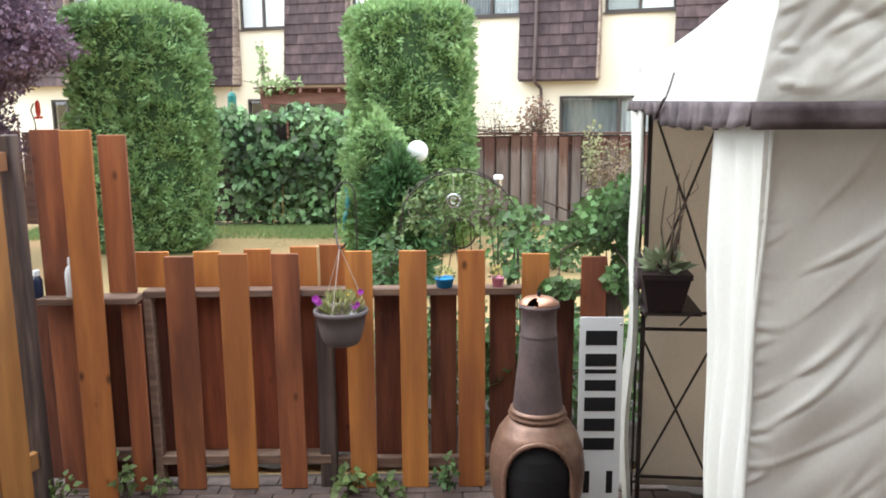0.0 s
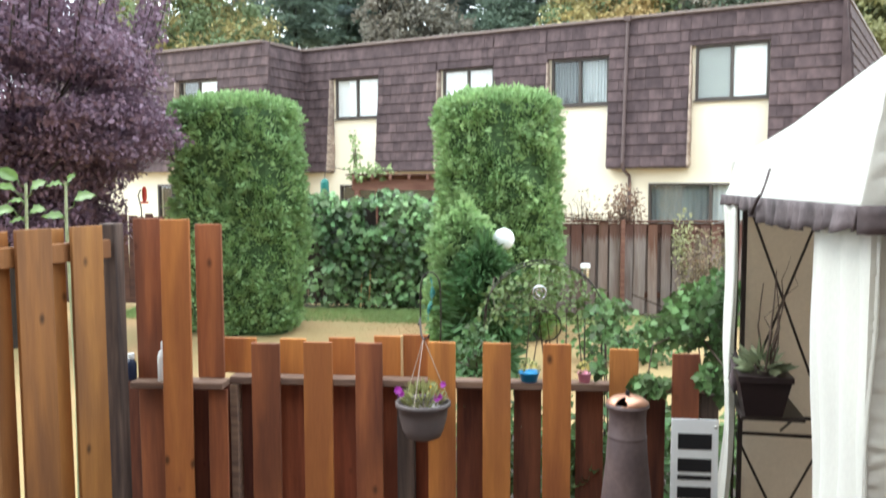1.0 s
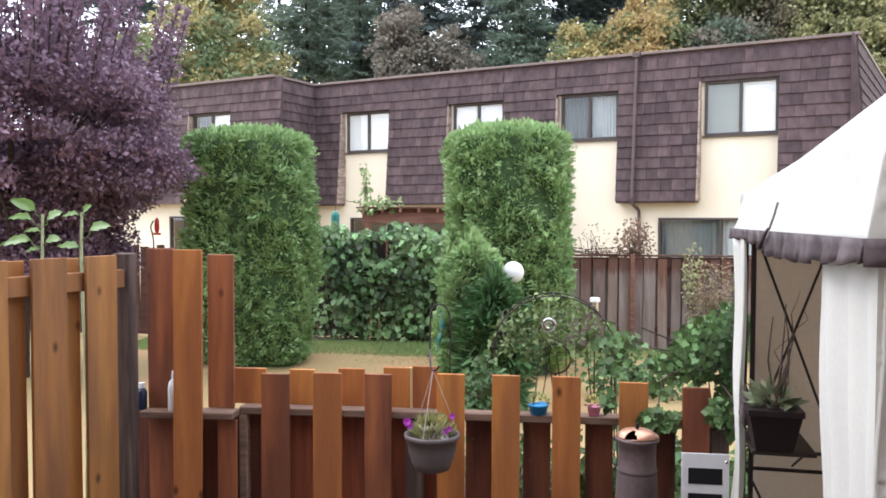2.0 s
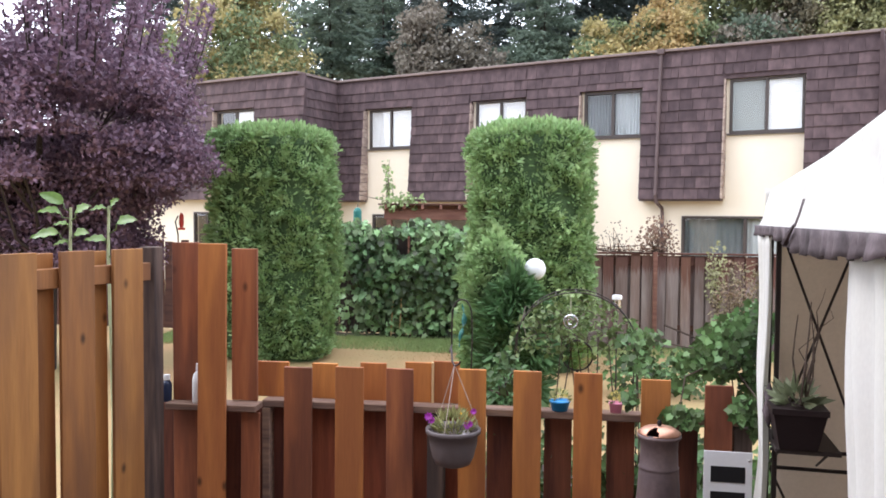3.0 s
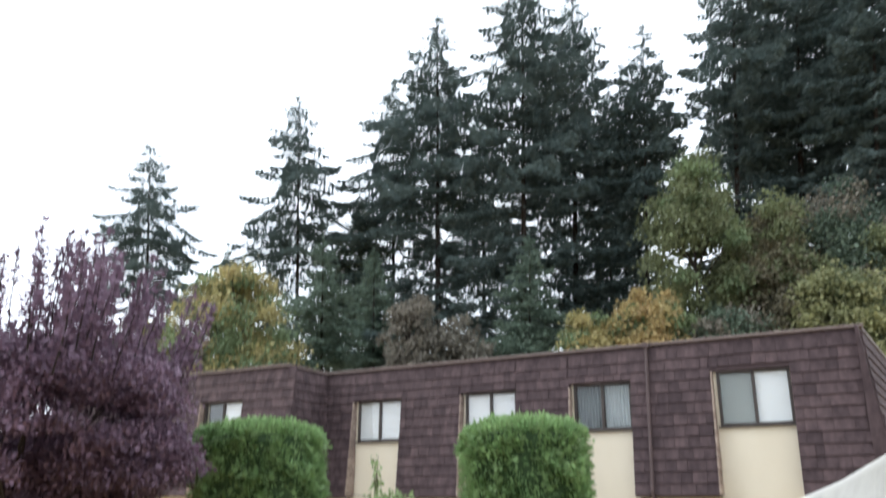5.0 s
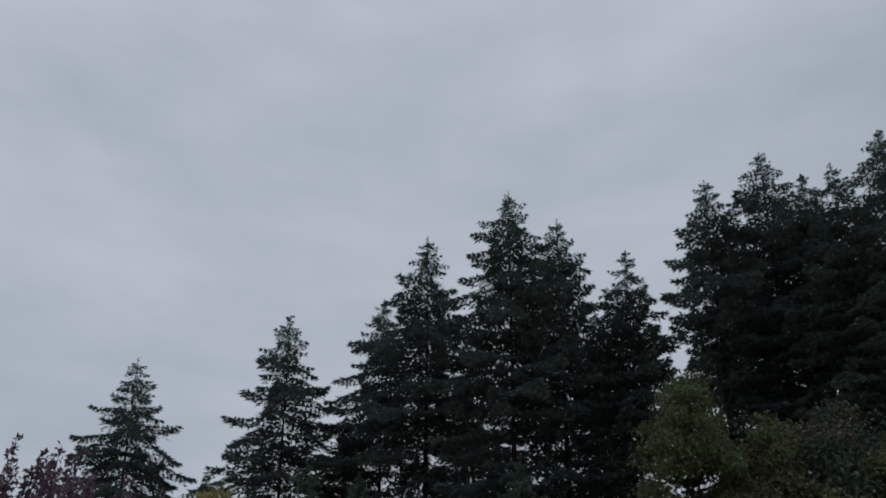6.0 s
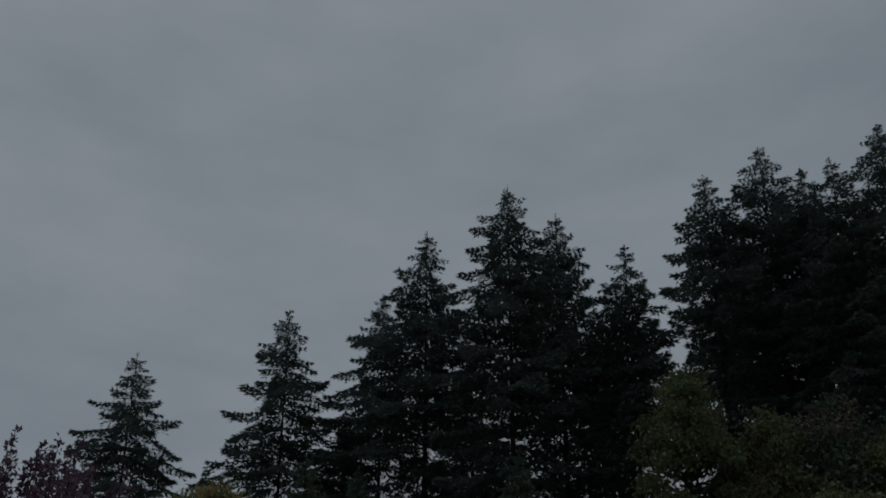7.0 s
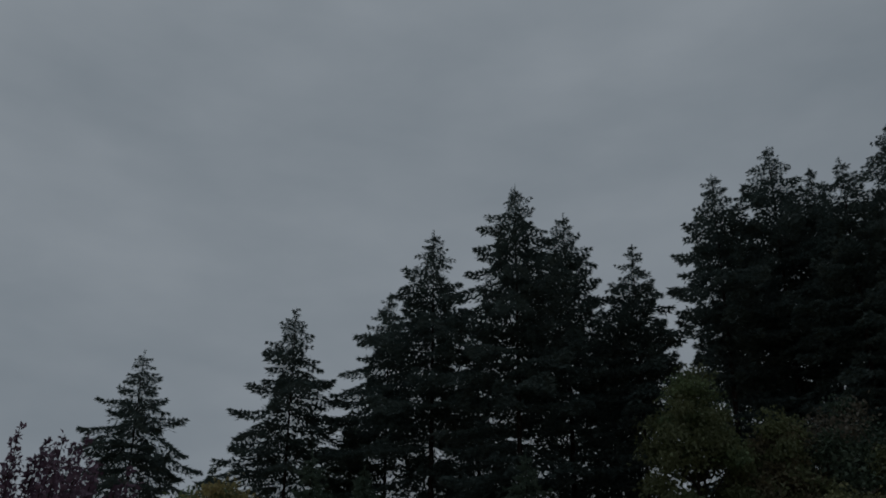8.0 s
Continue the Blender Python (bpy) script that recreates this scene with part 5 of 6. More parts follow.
def bare_vine():
    """Brown runners along the top of the grey fence."""
    ob = thing("bare_vine", (0.9, 12.55, 1.47), "bare brown vine trailing along the fence top", "vine")
    r = np.random.default_rng(88)
    bm = bmesh.new()
    for k in range(3):
        pts = [(0.1 + 0.22 * i, 12.56 + r.normal(0, 0.025), 1.475 + 0.03 * k + r.normal(0, 0.018)) for i in range(8)]
        add_tube(bm, pts, 0.014 - 0.003 * k, 5, 0.5)
    for i in range(9):
        x0 = r.uniform(0.15, 1.6)
        add_tube(bm, [(x0, 12.54, 1.47), (x0 + r.normal(0, 0.05), 12.52, 1.55), (x0 + r.normal(0, 0.1), 12.5, 1.62 + r.uniform(0, 0.12))], 0.006, 4, 0.4)
    part("stem", bm, TWIG, ob, kind="stuff")
    n = 120
    at = np.stack([r.uniform(0.1, 1.8, n), 12.53 + r.normal(0, 0.04, n), 1.49 + np.abs(r.normal(0, 0.05, n))], 1)
    s = r.uniform(0.03, 0.06, n)
    foliage("leaves", ob, at=at, along=unit(n, r), normal=unit(n, r), length=s, width=s * 0.7, mat=DRY_LEAF)


bare_vine()
bush("yellow_shrub", (2.3, 12.3, 1.15), (0.15, 0.2, 0.5), 260, LIME, 0.055, 37, "yellow-leaved tall garden plant", stems=6)
RUSSET = leaf_stuff("russet_leaf", (0.23, 0.145, 0.10), (0.15, 0.15, 0.07), scale=3)
bush("russet_shrub", (2.5, 11.6, 0.72), (0.42, 0.3, 0.72), 1700, RUSSET, 0.045, 38, "russet and green shrub before the grey fence", stems=14)
for bx, seed in ((-0.15, 61), (0.42, 62), (0.95, 63)):
    bush("garden_plant", (bx, 4.62, 0.42), (0.36, 0.2, 0.46), 620, IVY, 0.07, seed, "leafy green weeds behind the low fence", stems=9)
bush("garden_plant", (1.15, 9.3, 0.2), (0.75, 0.4, 0.26), 700, IVY, 0.08, 39, "low green garden plants behind the fence", stems=14)

lamp = thing("garden_globe", (-0.245, 8.5, 0), "white round garden globe on a thin stake", "garden ornament")
bm = bmesh.new()
bmesh.ops.create_uvsphere(bm, u_segments=28, v_segments=16, radius=0.114, matrix=Matrix.Translation((-0.245, 8.5, 1.43)))
part("globe", bm, WHITE_PLASTIC, lamp, smooth=True)
part("stake", tube([(-0.245, 8.5, -0.05), (-0.245, 8.5, 1.33)], 0.012), IRON, lamp)

solar = thing("solar_light", (0.58, 8.15, 0), "small solar garden light with a white cap", "garden light")
part("cap", lathe([(0.001, 0.046), (0.04, 0.044), (0.05, 0.036), (0.05, 0.004), (0.046, 0.0), (0.001, 0.0)], (0.58, 8.15, 1.164), 18), WHITE_PLASTIC, solar)
part("lens", lathe([(0.001, 0.0), (0.03, 0.0), (0.037, 0.05), (0.037, 0.104), (0.001, 0.104)], (0.58, 8.15, 1.06), 18), CHROME, solar, "grey metal body")
part("stake", tube([(0.58, 8.15, -0.05), (0.58, 8.15, 1.06)], 0.008), IRON, solar)

lantern = thing("hanging_lantern", (-3.53, 13.9, 1.8), "teal metal lantern hanging at the pergola", "lantern")
part("body", lathe([(0.001, 0.0), (0.06, 0.0), (0.075, 0.04), (0.075, 0.26), (0.05, 0.31), (0.001, 0.33)], (-3.53, 13.9, 1.8), 14), TEAL, lantern)
part("hanger", tube([(-3.53, 13.9, 2.13), (-3.53, 14.0, 2.35), (-3.53, 16.0, 2.3)], 0.006, 5), IRON, lantern)

feeder = thing("bird_feeder", (-5.14, 10.4, 0), "red plastic bird feeder on a pole", "bird feeder")
part("pole", tube([(-5.16, 10.4, -0.05), (-5.16, 10.4, 1.7), (-5.2, 10.4, 1.88), (-5.16, 10.4, 1.96)], 0.01, 6), IRON, feeder)
part("bottle", lathe([(0.001, 0), (0.02, 0.0), (0.032, 0.05), (0.03, 0.16), (0.012, 0.2), (0.001, 0.2)], (-5.11, 10.4, 1.8), 12), RED, feeder)
part("tray", lathe([(0.001, 0), (0.05, 0.0), (0.05, 0.03), (0.001, 0.03)], (-5.11, 10.4, 1.768), 12), RED, feeder)

def lawn_grass(name, x0, x1, y0, y1, n, mat, label, seed, hi=0.06, floor=0.03):
    r = np.random.default_rng(seed)
    x, y = r.uniform(x0, x1, n), r.uniform(y0, y1, n)
    edge = y0 + 0.25 * np.sin(x * 1.7) + 0.15 * np.sin(x * 4.3 + 1)
    edge = edge + r.normal(0, 0.45, n)
    x, y = x[y > edge], y[y > edge]
    n = len(x)
    ob = new(name, leaf_mesh(name, np.stack([x, y, np.full(n, -0.045)], 1), np.array([0, 0, 0.6]) + r.normal(0, 0.5, (n, 3)), unit(n, r), r.uniform(0.5, 1, n) * hi + floor, np.full(n, 0.009), mat))
    return tagged(ob, label, "grass", kind="stuff")


TURF = leaf_stuff("green_turf", (0.26, 0.37, 0.14), (0.22, 0.30, 0.115), scale=1.2, island=0.15, vary=0.15)
STRAW = leaf_stuff("dry_turf", (0.37, 0.23, 0.11), (0.29, 0.21, 0.098), scale=1.2, island=0.12, vary=0.12)
lawn_grass("grass", -6.5, 3.5, 11.7, 13.0, 66000, TURF, "green strip of mown lawn under the vines", 301)
lawn_grass("grass", -6.5, 3.5, 6.8, 12.4, 60000, STRAW, "dry straw-coloured mown lawn", 302, 0.012, 0.016)

# ---- purple plum ----
def plum_tree():
    x, y = -6.55, 9.5
    ob = thing("plum_tree", (x, y, 0), "large purple-leaved plum tree with upright shoots", "tree")
    r = np.random.default_rng(77)
    cl = 150
    C = unit(cl, r) * (r.uniform(0.25, 1, cl) ** 0.45)[:, None]
    C = C * np.array([1.98, 1.6, 1.2]) + np.array([x + 0.05, y, 3.05])
    C[:, 0] += 0.3 * np.clip(1 - np.abs(C[:, 2] - 3.4) / 1.2, 0, 1) * (C[:, 0] > x)
    # shaped for shade: low clumps are set back under an overhanging crown
    D = np.stack([x + r.uniform(-1.9, 1.3, 190), y + r.uniform(-0.1, 1.3, 190), r.uniform(1.25, 3.0, 190)], 1)
    C[:, 2] = np.where((C[:, 1] < y) & (C[:, 2] < 2.5), 2.5 + 0.4 * (2.5 - C[:, 2]), C[:, 2])
    C = np.concatenate([C, D])
    C[:, 0] = np.where(C[:, 2] < 2.2, np.minimum(C[:, 0], x + 0.85 - 0.25 * (C[:, 0] - x)), C[:, 0])
    cl = len(C)
    n = 140000
    which = r.integers(0, cl, n)
    at = C[which] + unit(n, r) * (r.uniform(0, 1, n) ** 0.5)[:, None] * np.array([0.46, 0.42, 0.22])
    at[:, 2] -= 0.5 * ((at[:, :2] - C[which][:, :2]) ** 2).sum(1)
    way = unit(n, r) + np.array([0, 0, -0.3])
    s = r.uniform(0.045, 0.09, n)
    P, A, S = [at], [way], [s]
    bm = bmesh.new()
    add_tube(bm, [(x, y, -0.1), (x + 0.05, y, 1.2), (x, y, 2.2)], 0.14, 9, 0.7)
    for c in C[::4]:
        away = math.hypot(c[0] - x, c[1] - y)
        root = np.array([x, y, min(2.2, max(1.1, c[2] - 0.8 * away - 0.3))])
        bend = root * 0.5 + c * 0.5 + np.array([0, 0, -0.1]) + r.normal(0, 0.12, 3)
        add_tube(bm, [tuple(root), tuple(bend), tuple(c)], 0.03, 5, 0.25)
    for i in range(125):
        q, rr = r.uniform(0, 6.28), 1.8 * math.sqrt(r.uniform(0, 1))
        root = np.array([x + rr * math.cos(q), y + rr * math.sin(q), 3.2 + 0.7 * math.sqrt(max(0, 1 - (rr / 1.85) ** 2))])
        tip = root + np.array([0.35 * math.cos(q) * rr / 1.6, 0.35 * math.sin(q) * rr / 1.6, r.uniform(0.8, 2.0) * (1.15 - 0.4 * rr / 1.7)])
        add_tube(bm, [tuple(root), tuple((root + tip) / 2 + r.normal(0, 0.03, 3)), tuple(tip)], 0.012, 4, 0.3)
        k = 130
        t = r.uniform(0, 1, k)
        P.append(root + (tip - root) * t[:, None] + r.normal(0, 1, (k, 3)) * np.array([0.085, 0.085, 0.05]) * (1.25 - t)[:, None])
        A.append(unit(k, r) + np.array([0, 0, 0.35]))
        S.append(r.uniform(0.05, 0.1, k))
    P, A, S = np.concatenate(P), np.concatenate(A), np.concatenate(S)
    part("trunk", bm, BARK, ob)
    foliage("crown", ob, at=P, along=A, normal=unit(len(P), r) + np.array([0, 0, 0.7]), length=S, width=S * 0.62, mat=PLUM)


plum_tree()

# ---- things at the near fence ----
def sunflower(x, y, z1, leaves):
    """A stem with leaves on curved stalks; a leaf: drop below the tip, sideways sign, stalk reach and rise, length, slope, turn, cup."""
    ob = thing("sunflower_plant", (x, y, 0), "young sunflower plant with broad pale green leaves", "plant", "sunflower plants")
    part("stem", tube([(x, y, -0.03), (x + 0.015, y, 0.9), (x - 0.006, y, z1 - 0.25), (x, y, z1)], 0.0115, 8, 0.6), STEM, ob)
    for drop, side, reach, lift, ln, slope, turn, cup in leaves:
        root = Vector((x, y, z1 - drop))
        base = root + Vector((side * reach, -0.3 * reach, lift))
        bm = bmesh.new()
        add_tube(bm, [tuple(root), tuple(root.lerp(base, 0.6) + Vector((side * 0.012, 0, -0.012))), tuple(base)], 0.004, 6, 0.7)
        go = Vector((side * math.cos(turn), -math.sin(turn), slope)).normalized()
        wide = go.cross(Vector((0.25 * side, -0.75, 0.6))).normalized()
        up = wide.cross(go).normalized()
        if up.z < 0:
            up = -up
        rows = []
        for i in range(10):
            t = i / 9
            half = ln * 0.21 * math.sin(math.pi * t ** 0.72) ** 0.9 + 0.001
            c = base + go * (ln * t) - Vector((0, 0, 0.22 * ln * t * t))
            rows.append([bm.verts.new(c + wide * (half * q) + up * (half * cup * abs(q) + 0.006 * math.sin(t * 19 + q * 3) * abs(q))) for q in (-1, -0.5, 0, 0.5, 1)])
        for a, b in zip(rows, rows[1:]):
            for k in range(4):
                bm.faces.new((a[k], a[k + 1], b[k + 1], b[k]))
        part("leaf", bm, SUNFLOWER, ob, smooth=True)


sunflower(-2.575, 3.97, 2.01, [(0.02, -1, 0.035, 0.04, 0.15, 0.7, 0.3, 0.3), (0.06, -1, 0.05, 0.03, 0.115, 0.25, 0.7, 0.7), (0.07, 1, 0.03, 0.045, 0.125, 0.55, 0.2, 0.25),
                                (0.10, -1, 0.01, 0.01, 0.08, 0.15, 0.8, 0.5), (0.18, -1, 0.06, 0.045, 0.15, 0.0, 0.25, 0.35), (0.16, 1, 0.02, 0.02, 0.12, 0.25, 0.3, 0.3),
                                (0.19, -1, 0.015, 0.01, 0.07, -0.1, 0.6, 0.4)])
sunflower(-2.375, 4.0, 2.02, [(0.015, 1, 0.012, 0.015, 0.085, 0.9, 0.3, 0.4), (0.01, -1, 0.015, 0.0, 0.08, 0.0, 0.6, 0.5), (0.15, 1, 0.055, 0.06, 0.14, 0.35, 0.15, 0.3),
                               (0.19, -1, 0.015, 0.01, 0.11, 0.2, 0.5, 0.3), (0.27, 1, 0.02, 0.02, 0.08, -0.2, 0.4, 0.4)])

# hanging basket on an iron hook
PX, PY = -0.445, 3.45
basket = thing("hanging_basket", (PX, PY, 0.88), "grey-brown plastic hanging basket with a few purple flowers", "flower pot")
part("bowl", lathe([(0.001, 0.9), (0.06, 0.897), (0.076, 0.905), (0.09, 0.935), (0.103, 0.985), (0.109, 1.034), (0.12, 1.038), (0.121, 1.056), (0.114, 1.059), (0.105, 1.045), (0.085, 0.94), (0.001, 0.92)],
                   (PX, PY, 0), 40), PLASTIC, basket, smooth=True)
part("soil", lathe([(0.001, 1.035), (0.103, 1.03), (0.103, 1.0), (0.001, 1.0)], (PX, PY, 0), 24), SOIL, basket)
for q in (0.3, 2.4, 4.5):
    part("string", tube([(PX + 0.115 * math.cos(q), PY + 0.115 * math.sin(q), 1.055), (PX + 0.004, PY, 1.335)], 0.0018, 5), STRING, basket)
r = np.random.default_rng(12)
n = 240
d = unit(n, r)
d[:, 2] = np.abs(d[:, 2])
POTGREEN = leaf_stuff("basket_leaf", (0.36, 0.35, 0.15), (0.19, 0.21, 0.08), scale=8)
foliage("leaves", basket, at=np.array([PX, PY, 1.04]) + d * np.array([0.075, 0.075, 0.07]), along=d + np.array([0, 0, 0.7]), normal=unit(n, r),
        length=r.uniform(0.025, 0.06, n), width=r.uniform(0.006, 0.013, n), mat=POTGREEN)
PURPLE = leaf_stuff("purple_petal", (0.42, 0.05, 0.40), (0.28, 0.03, 0.30), scale=20)
YELLOW = leaf_stuff("yellow_petal", (0.75, 0.50, 0.06), (0.62, 0.36, 0.04), scale=20)
WHITE_PETAL = leaf_stuff("white_petal", (0.8, 0.78, 0.8), (0.7, 0.68, 0.72), scale=20)


def flower(parent, at, size, mat, petals=8, face=(0, -1, 0.4)):
    r = np.random.default_rng(int(abs(at[0] * 1000 + at[2] * 7000)))
    q = np.linspace(0, 6.283, petals, endpoint=False) + r.uniform(0, 1)
    f = Vector(face).normalized()
    a = f.orthogonal().normalized()
    b = f.cross(a)
    way = np.array([tuple(a * math.cos(t) + b * math.sin(t) + f * 0.35) for t in q])
    ob = new("flower", leaf_mesh("flower", np.tile(np.array(at, float), (petals, 1)), way, np.tile(np.array(tuple(f)), (petals, 1)), np.full(petals, size), np.full(petals, size * 0.8), mat))
    return adopt(ob, parent)


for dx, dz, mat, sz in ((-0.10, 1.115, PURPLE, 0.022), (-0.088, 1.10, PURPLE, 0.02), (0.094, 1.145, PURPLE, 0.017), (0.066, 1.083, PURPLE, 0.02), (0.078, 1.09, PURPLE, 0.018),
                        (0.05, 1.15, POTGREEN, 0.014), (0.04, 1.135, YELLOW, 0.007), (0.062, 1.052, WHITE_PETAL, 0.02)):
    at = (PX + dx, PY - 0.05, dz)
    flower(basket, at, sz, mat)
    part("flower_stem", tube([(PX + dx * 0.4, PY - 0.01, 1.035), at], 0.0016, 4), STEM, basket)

# basket just before the fence, enlarged from the camera eye to fit the view
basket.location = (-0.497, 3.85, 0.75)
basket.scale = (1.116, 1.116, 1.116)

hook = thing("shepherd_hook", (-0.46, 4.18, 0), "dark iron garden hook with a twisted wind spinner", "garden hook")
# hook points, too, are scaled out from the camera eye
arc = [(-0.545, 4.14, 1.308), (-0.546, 4.14, 1.38)]
for i in range(13):
    q = math.pi * (1 - i / 12)
    arc.append((-0.493 + 0.051 * math.cos(q), 4.14, 1.463 + 0.083 * math.sin(q)))
arc += [(-0.439, 4.14, 1.356), (-0.441, 4.14, 1.225), (-0.46, 4.18, 0.9), (-0.46, 4.18, -0.03)]
part("pole", tube(arc, 0.0042, 8), IRON, hook)
tip = Vector((-0.492, 3.85, 1.258))
part("crook", tube([arc[0], (-0.544, 4.05, 1.288), (tip.x - 0.03, 3.95, tip.z + 0.06), (tip.x - 0.015, 3.87, tip.z + 0.012), (tip.x, 3.85, tip.z - 0.006), (tip.x + 0.02, 3.84, tip.z + 0.004), (tip.x + 0.03, 3.84, tip.z + 0.02)], 0.005, 8), IRON, hook)
bm = bmesh.new()
prev = None
for i in range(41):
    t = i / 40
    q = t * 9.0
    wd = 0.013 * math.sin(math.pi * t) + 0.002
    c = Vector((-0.493 + 0.012 * math.sin(t * 5), 4.14, 1.523 - 0.227 * t))
    e = Vector((math.cos(q), math.sin(q), 0)) * wd
    row = [bm.verts.new(c + e), bm.verts.new(c - e)]
    if prev:
        bm.faces.new((prev[0], prev[1], row[1], row[0]))
    prev = row
sp = part("spinner", bm, TEAL, hook, "teal twisted metal ribbon")
sp.modifiers.new("thickness", "SOLIDIFY").thickness = 0.002

# chiminea
CX, CY = 0.428, 3.45
chim = thing("chiminea", (CX, CY, 0), "bronze-coloured clay chiminea with a tall smoked neck", "chiminea")
body = [(0.11, -0.02), (0.155, 0.04), (0.193, 0.13), (0.213, 0.24), (0.217, 0.32), (0.207, 0.4), (0.178, 0.48), (0.138, 0.535), (0.116, 0.552)]
fine_body = []
for (r0, z0), (r1, z1) in zip(body, body[1:]):
    fine_body += [(r0 + (r1 - r0) * t, z0 + (z1 - z0) * t) for t in (0, 0.25, 0.5, 0.75)]
fine_body.append(body[-1])
bm = lathe(fine_body, (CX, CY, 0), 96)


def in_mouth(c):
    return c.y < CY and c.z > 0.05 and ((c.x - CX + 0.012) / 0.146) ** 2 + (max(0.0, c.z - 0.31) / 0.17) ** 2 < 1


bmesh.ops.delete(bm, geom=[fc for fc in bm.faces if in_mouth(fc.calc_center_median())], context="FACES")
ob = part("belly", bm, COPPER, chim, smooth=True)
ob.modifiers.new("thickness", "SOLIDIFY").thickness = 0.012
part("fire_chamber", lathe([(0.001, 0.02), (0.10, 0.015)] + [(a - 0.018, z) for a, z in body[1:]] + [(0.001, 0.56)], (CX, CY, 0), 40), SOOT, chim)
rim = []
for i in range(25):
    q = math.pi * i / 24
    dx, z = -0.012 + 0.149 * math.cos(q), 0.31 + 0.175 * math.sin(q)
    rr = np.interp(z, [b[1] for b in body], [b[0] for b in body])
    rim.append((CX + dx, CY - math.sqrt(max(0.0001, rr ** 2 - dx ** 2)) - 0.003, z))
first, last = rim[0], rim[-1]
rim = [(first[0], first[1], 0.06)] + rim + [(last[0], last[1], 0.06)]
part("mouth_rim", tube(rim, 0.011, 8), COPPER, ob)
part("collar", lathe([(0.115, 0.545), (0.131, 0.552), (0.133, 0.564), (0.118, 0.57), (0.126, 0.576), (0.125, 0.586), (0.11, 0.594)], (CX, CY, 0), 48), COPPER, chim, smooth=True)
part("neck", lathe([(0.113, 0.588), (0.101, 0.70), (0.088, 0.82), (0.082, 0.92), (0.080, 0.925), (0.084, 0.93), (0.080, 0.935), (0.077, 1.0), (0.079, 1.045), (0.091, 1.058), (0.09, 1.07), (0.07, 1.072), (0.066, 1.0), (0.08, 0.75)],
                   (CX, CY, 0), 48), CLAY_GREY, chim, "smoke-darkened clay neck", smooth=True)
bm = lathe([(0.087, 1.071), (0.089, 1.076), (0.064, 1.094), (0.03, 1.103), (0.001, 1.105)], (CX, CY, 0), 48)
bmesh.ops.delete(bm, geom=[fc for fc in bm.faces if (fc.calc_center_median() - Vector((CX - 0.03, CY - 0.055, 1.08))).length < 0.028], context="FACES")
COPPER_LID = material("bright_copper", (0.60, 0.32, 0.22), 0.42, 0.2, 12, bump=0.1, metal=0.9)
ob = part("lid", bm, COPPER_LID, chim, "bright copper lid with a broken edge", smooth=True)
ob.modifiers.new("thickness", "SOLIDIFY").thickness = 0.003
part("lid_knob", lathe([(0.008, 1.104), (0.01, 1.118), (0.006, 1.127), (0.001, 1.128)], (CX, CY, 0), 12), SOOT, ob)
for q in (0.5, 2.6, 4.7):
    part("leg", tube([(CX + 0.1 * math.cos(q), CY + 0.1 * math.sin(q), 0.0), (CX + 0.15 * math.cos(q), CY + 0.15 * math.sin(q), -0.088)], 0.011, 7), IRON, chim)

# street sign standing upright against the fence
SM = pose(0.735, 3.581, -0.088, -3.0, 0.6, 0)
sign = thing("street_sign", (0.735, 3.585, 0), "white metal street sign with black print, stood on end", "sign")
part("plate", box((0.205, 0.004, 1.045), SM @ Matrix.Translation((0, 0, 0.5225)), 0.0015), SIGN_WHITE, sign)
LETTERS = [(0.915, 0.10), (0.802, 0.085), (0.718, 0.028), (0.674, 0.075), (0.592, 0.095), (0.488, 0.088), (0.392, 0.085)]
for z, ln in LETTERS:
    part("print_bar", box((0.146, 0.0015, ln * 0.7), SM @ Matrix.Translation((0.0, -0.0032, z + 0.08 - ln / 2)), 0.0), SIGN_BLACK, sign)
for x in (0.055, -0.055):
    part("print_bar", box((0.03, 0.0015, 0.11), SM @ Matrix.Translation((x, -0.0032, 0.24)), 0.0), SIGN_BLACK, sign)
for z in (1.01, 0.04):
    part("rivet", lathe([(0.001, 0.002), (0.006, 0.001), (0.007, 0)], (0, 0, 0), 10), CHROME, sign).matrix_basis = SM @ Matrix.Translation((0.09, -0.003, z)) @ pose(0, 0, 0, 90, 0, 0)


PALE_PETAL = leaf_stuff("pale_yellow_petal", (0.72, 0.62, 0.26), (0.60, 0.50, 0.16), scale=20)


def small_pot(x, y, z, r0, h, mat, label, petals=True, seed=1):
    ob = thing("flower_pot", (x, y, z), label, "flower pot", "small pots on the fence shelf")
    part("pot", lathe([(0.001, 0.001), (r0 * 0.78, 0), (r0, h * 0.85), (r0 * 1.08, h * 0.86), (r0 * 1.08, h), (r0 * 0.95, h), (r0 * 0.9, h * 0.8), (0.001, h * 0.8)], (x, y, z), 24), mat, ob, smooth=True)
    r = np.random.default_rng(seed)
    n = 40
    d = unit(n, r)
    d[:, 2] = np.abs(d[:, 2])
    foliage("leaves", ob, at=np.array([x, y, z + h]) + d * np.array([r0, r0, r0]) * 0.8, along=d, normal=unit(n, r), length=np.full(n, 0.03), width=np.full(n, 0.014), mat=POTGREEN)
    for k in range(7):
        q = r.uniform(0, 6.28)
        flower(ob, (x + r0 * 0.7 * math.cos(q), y + r0 * 0.5 * math.sin(q) - 0.01, z + h + r.uniform(0.012, 0.05)), 0.014, PALE_PETAL, 7, (r.normal(0, 0.3), -1, 0.5))


SHELF = 1.004
small_pot(0.015, 4.075, SHELF, 0.05, 0.05, BLUE, "small blue pot with a yellow flower", seed=2)
small_pot(0.292, 4.075, SHELF + 0.001, 0.034, 0.05, PINK, "small pink pot with yellow flowers", seed=5)

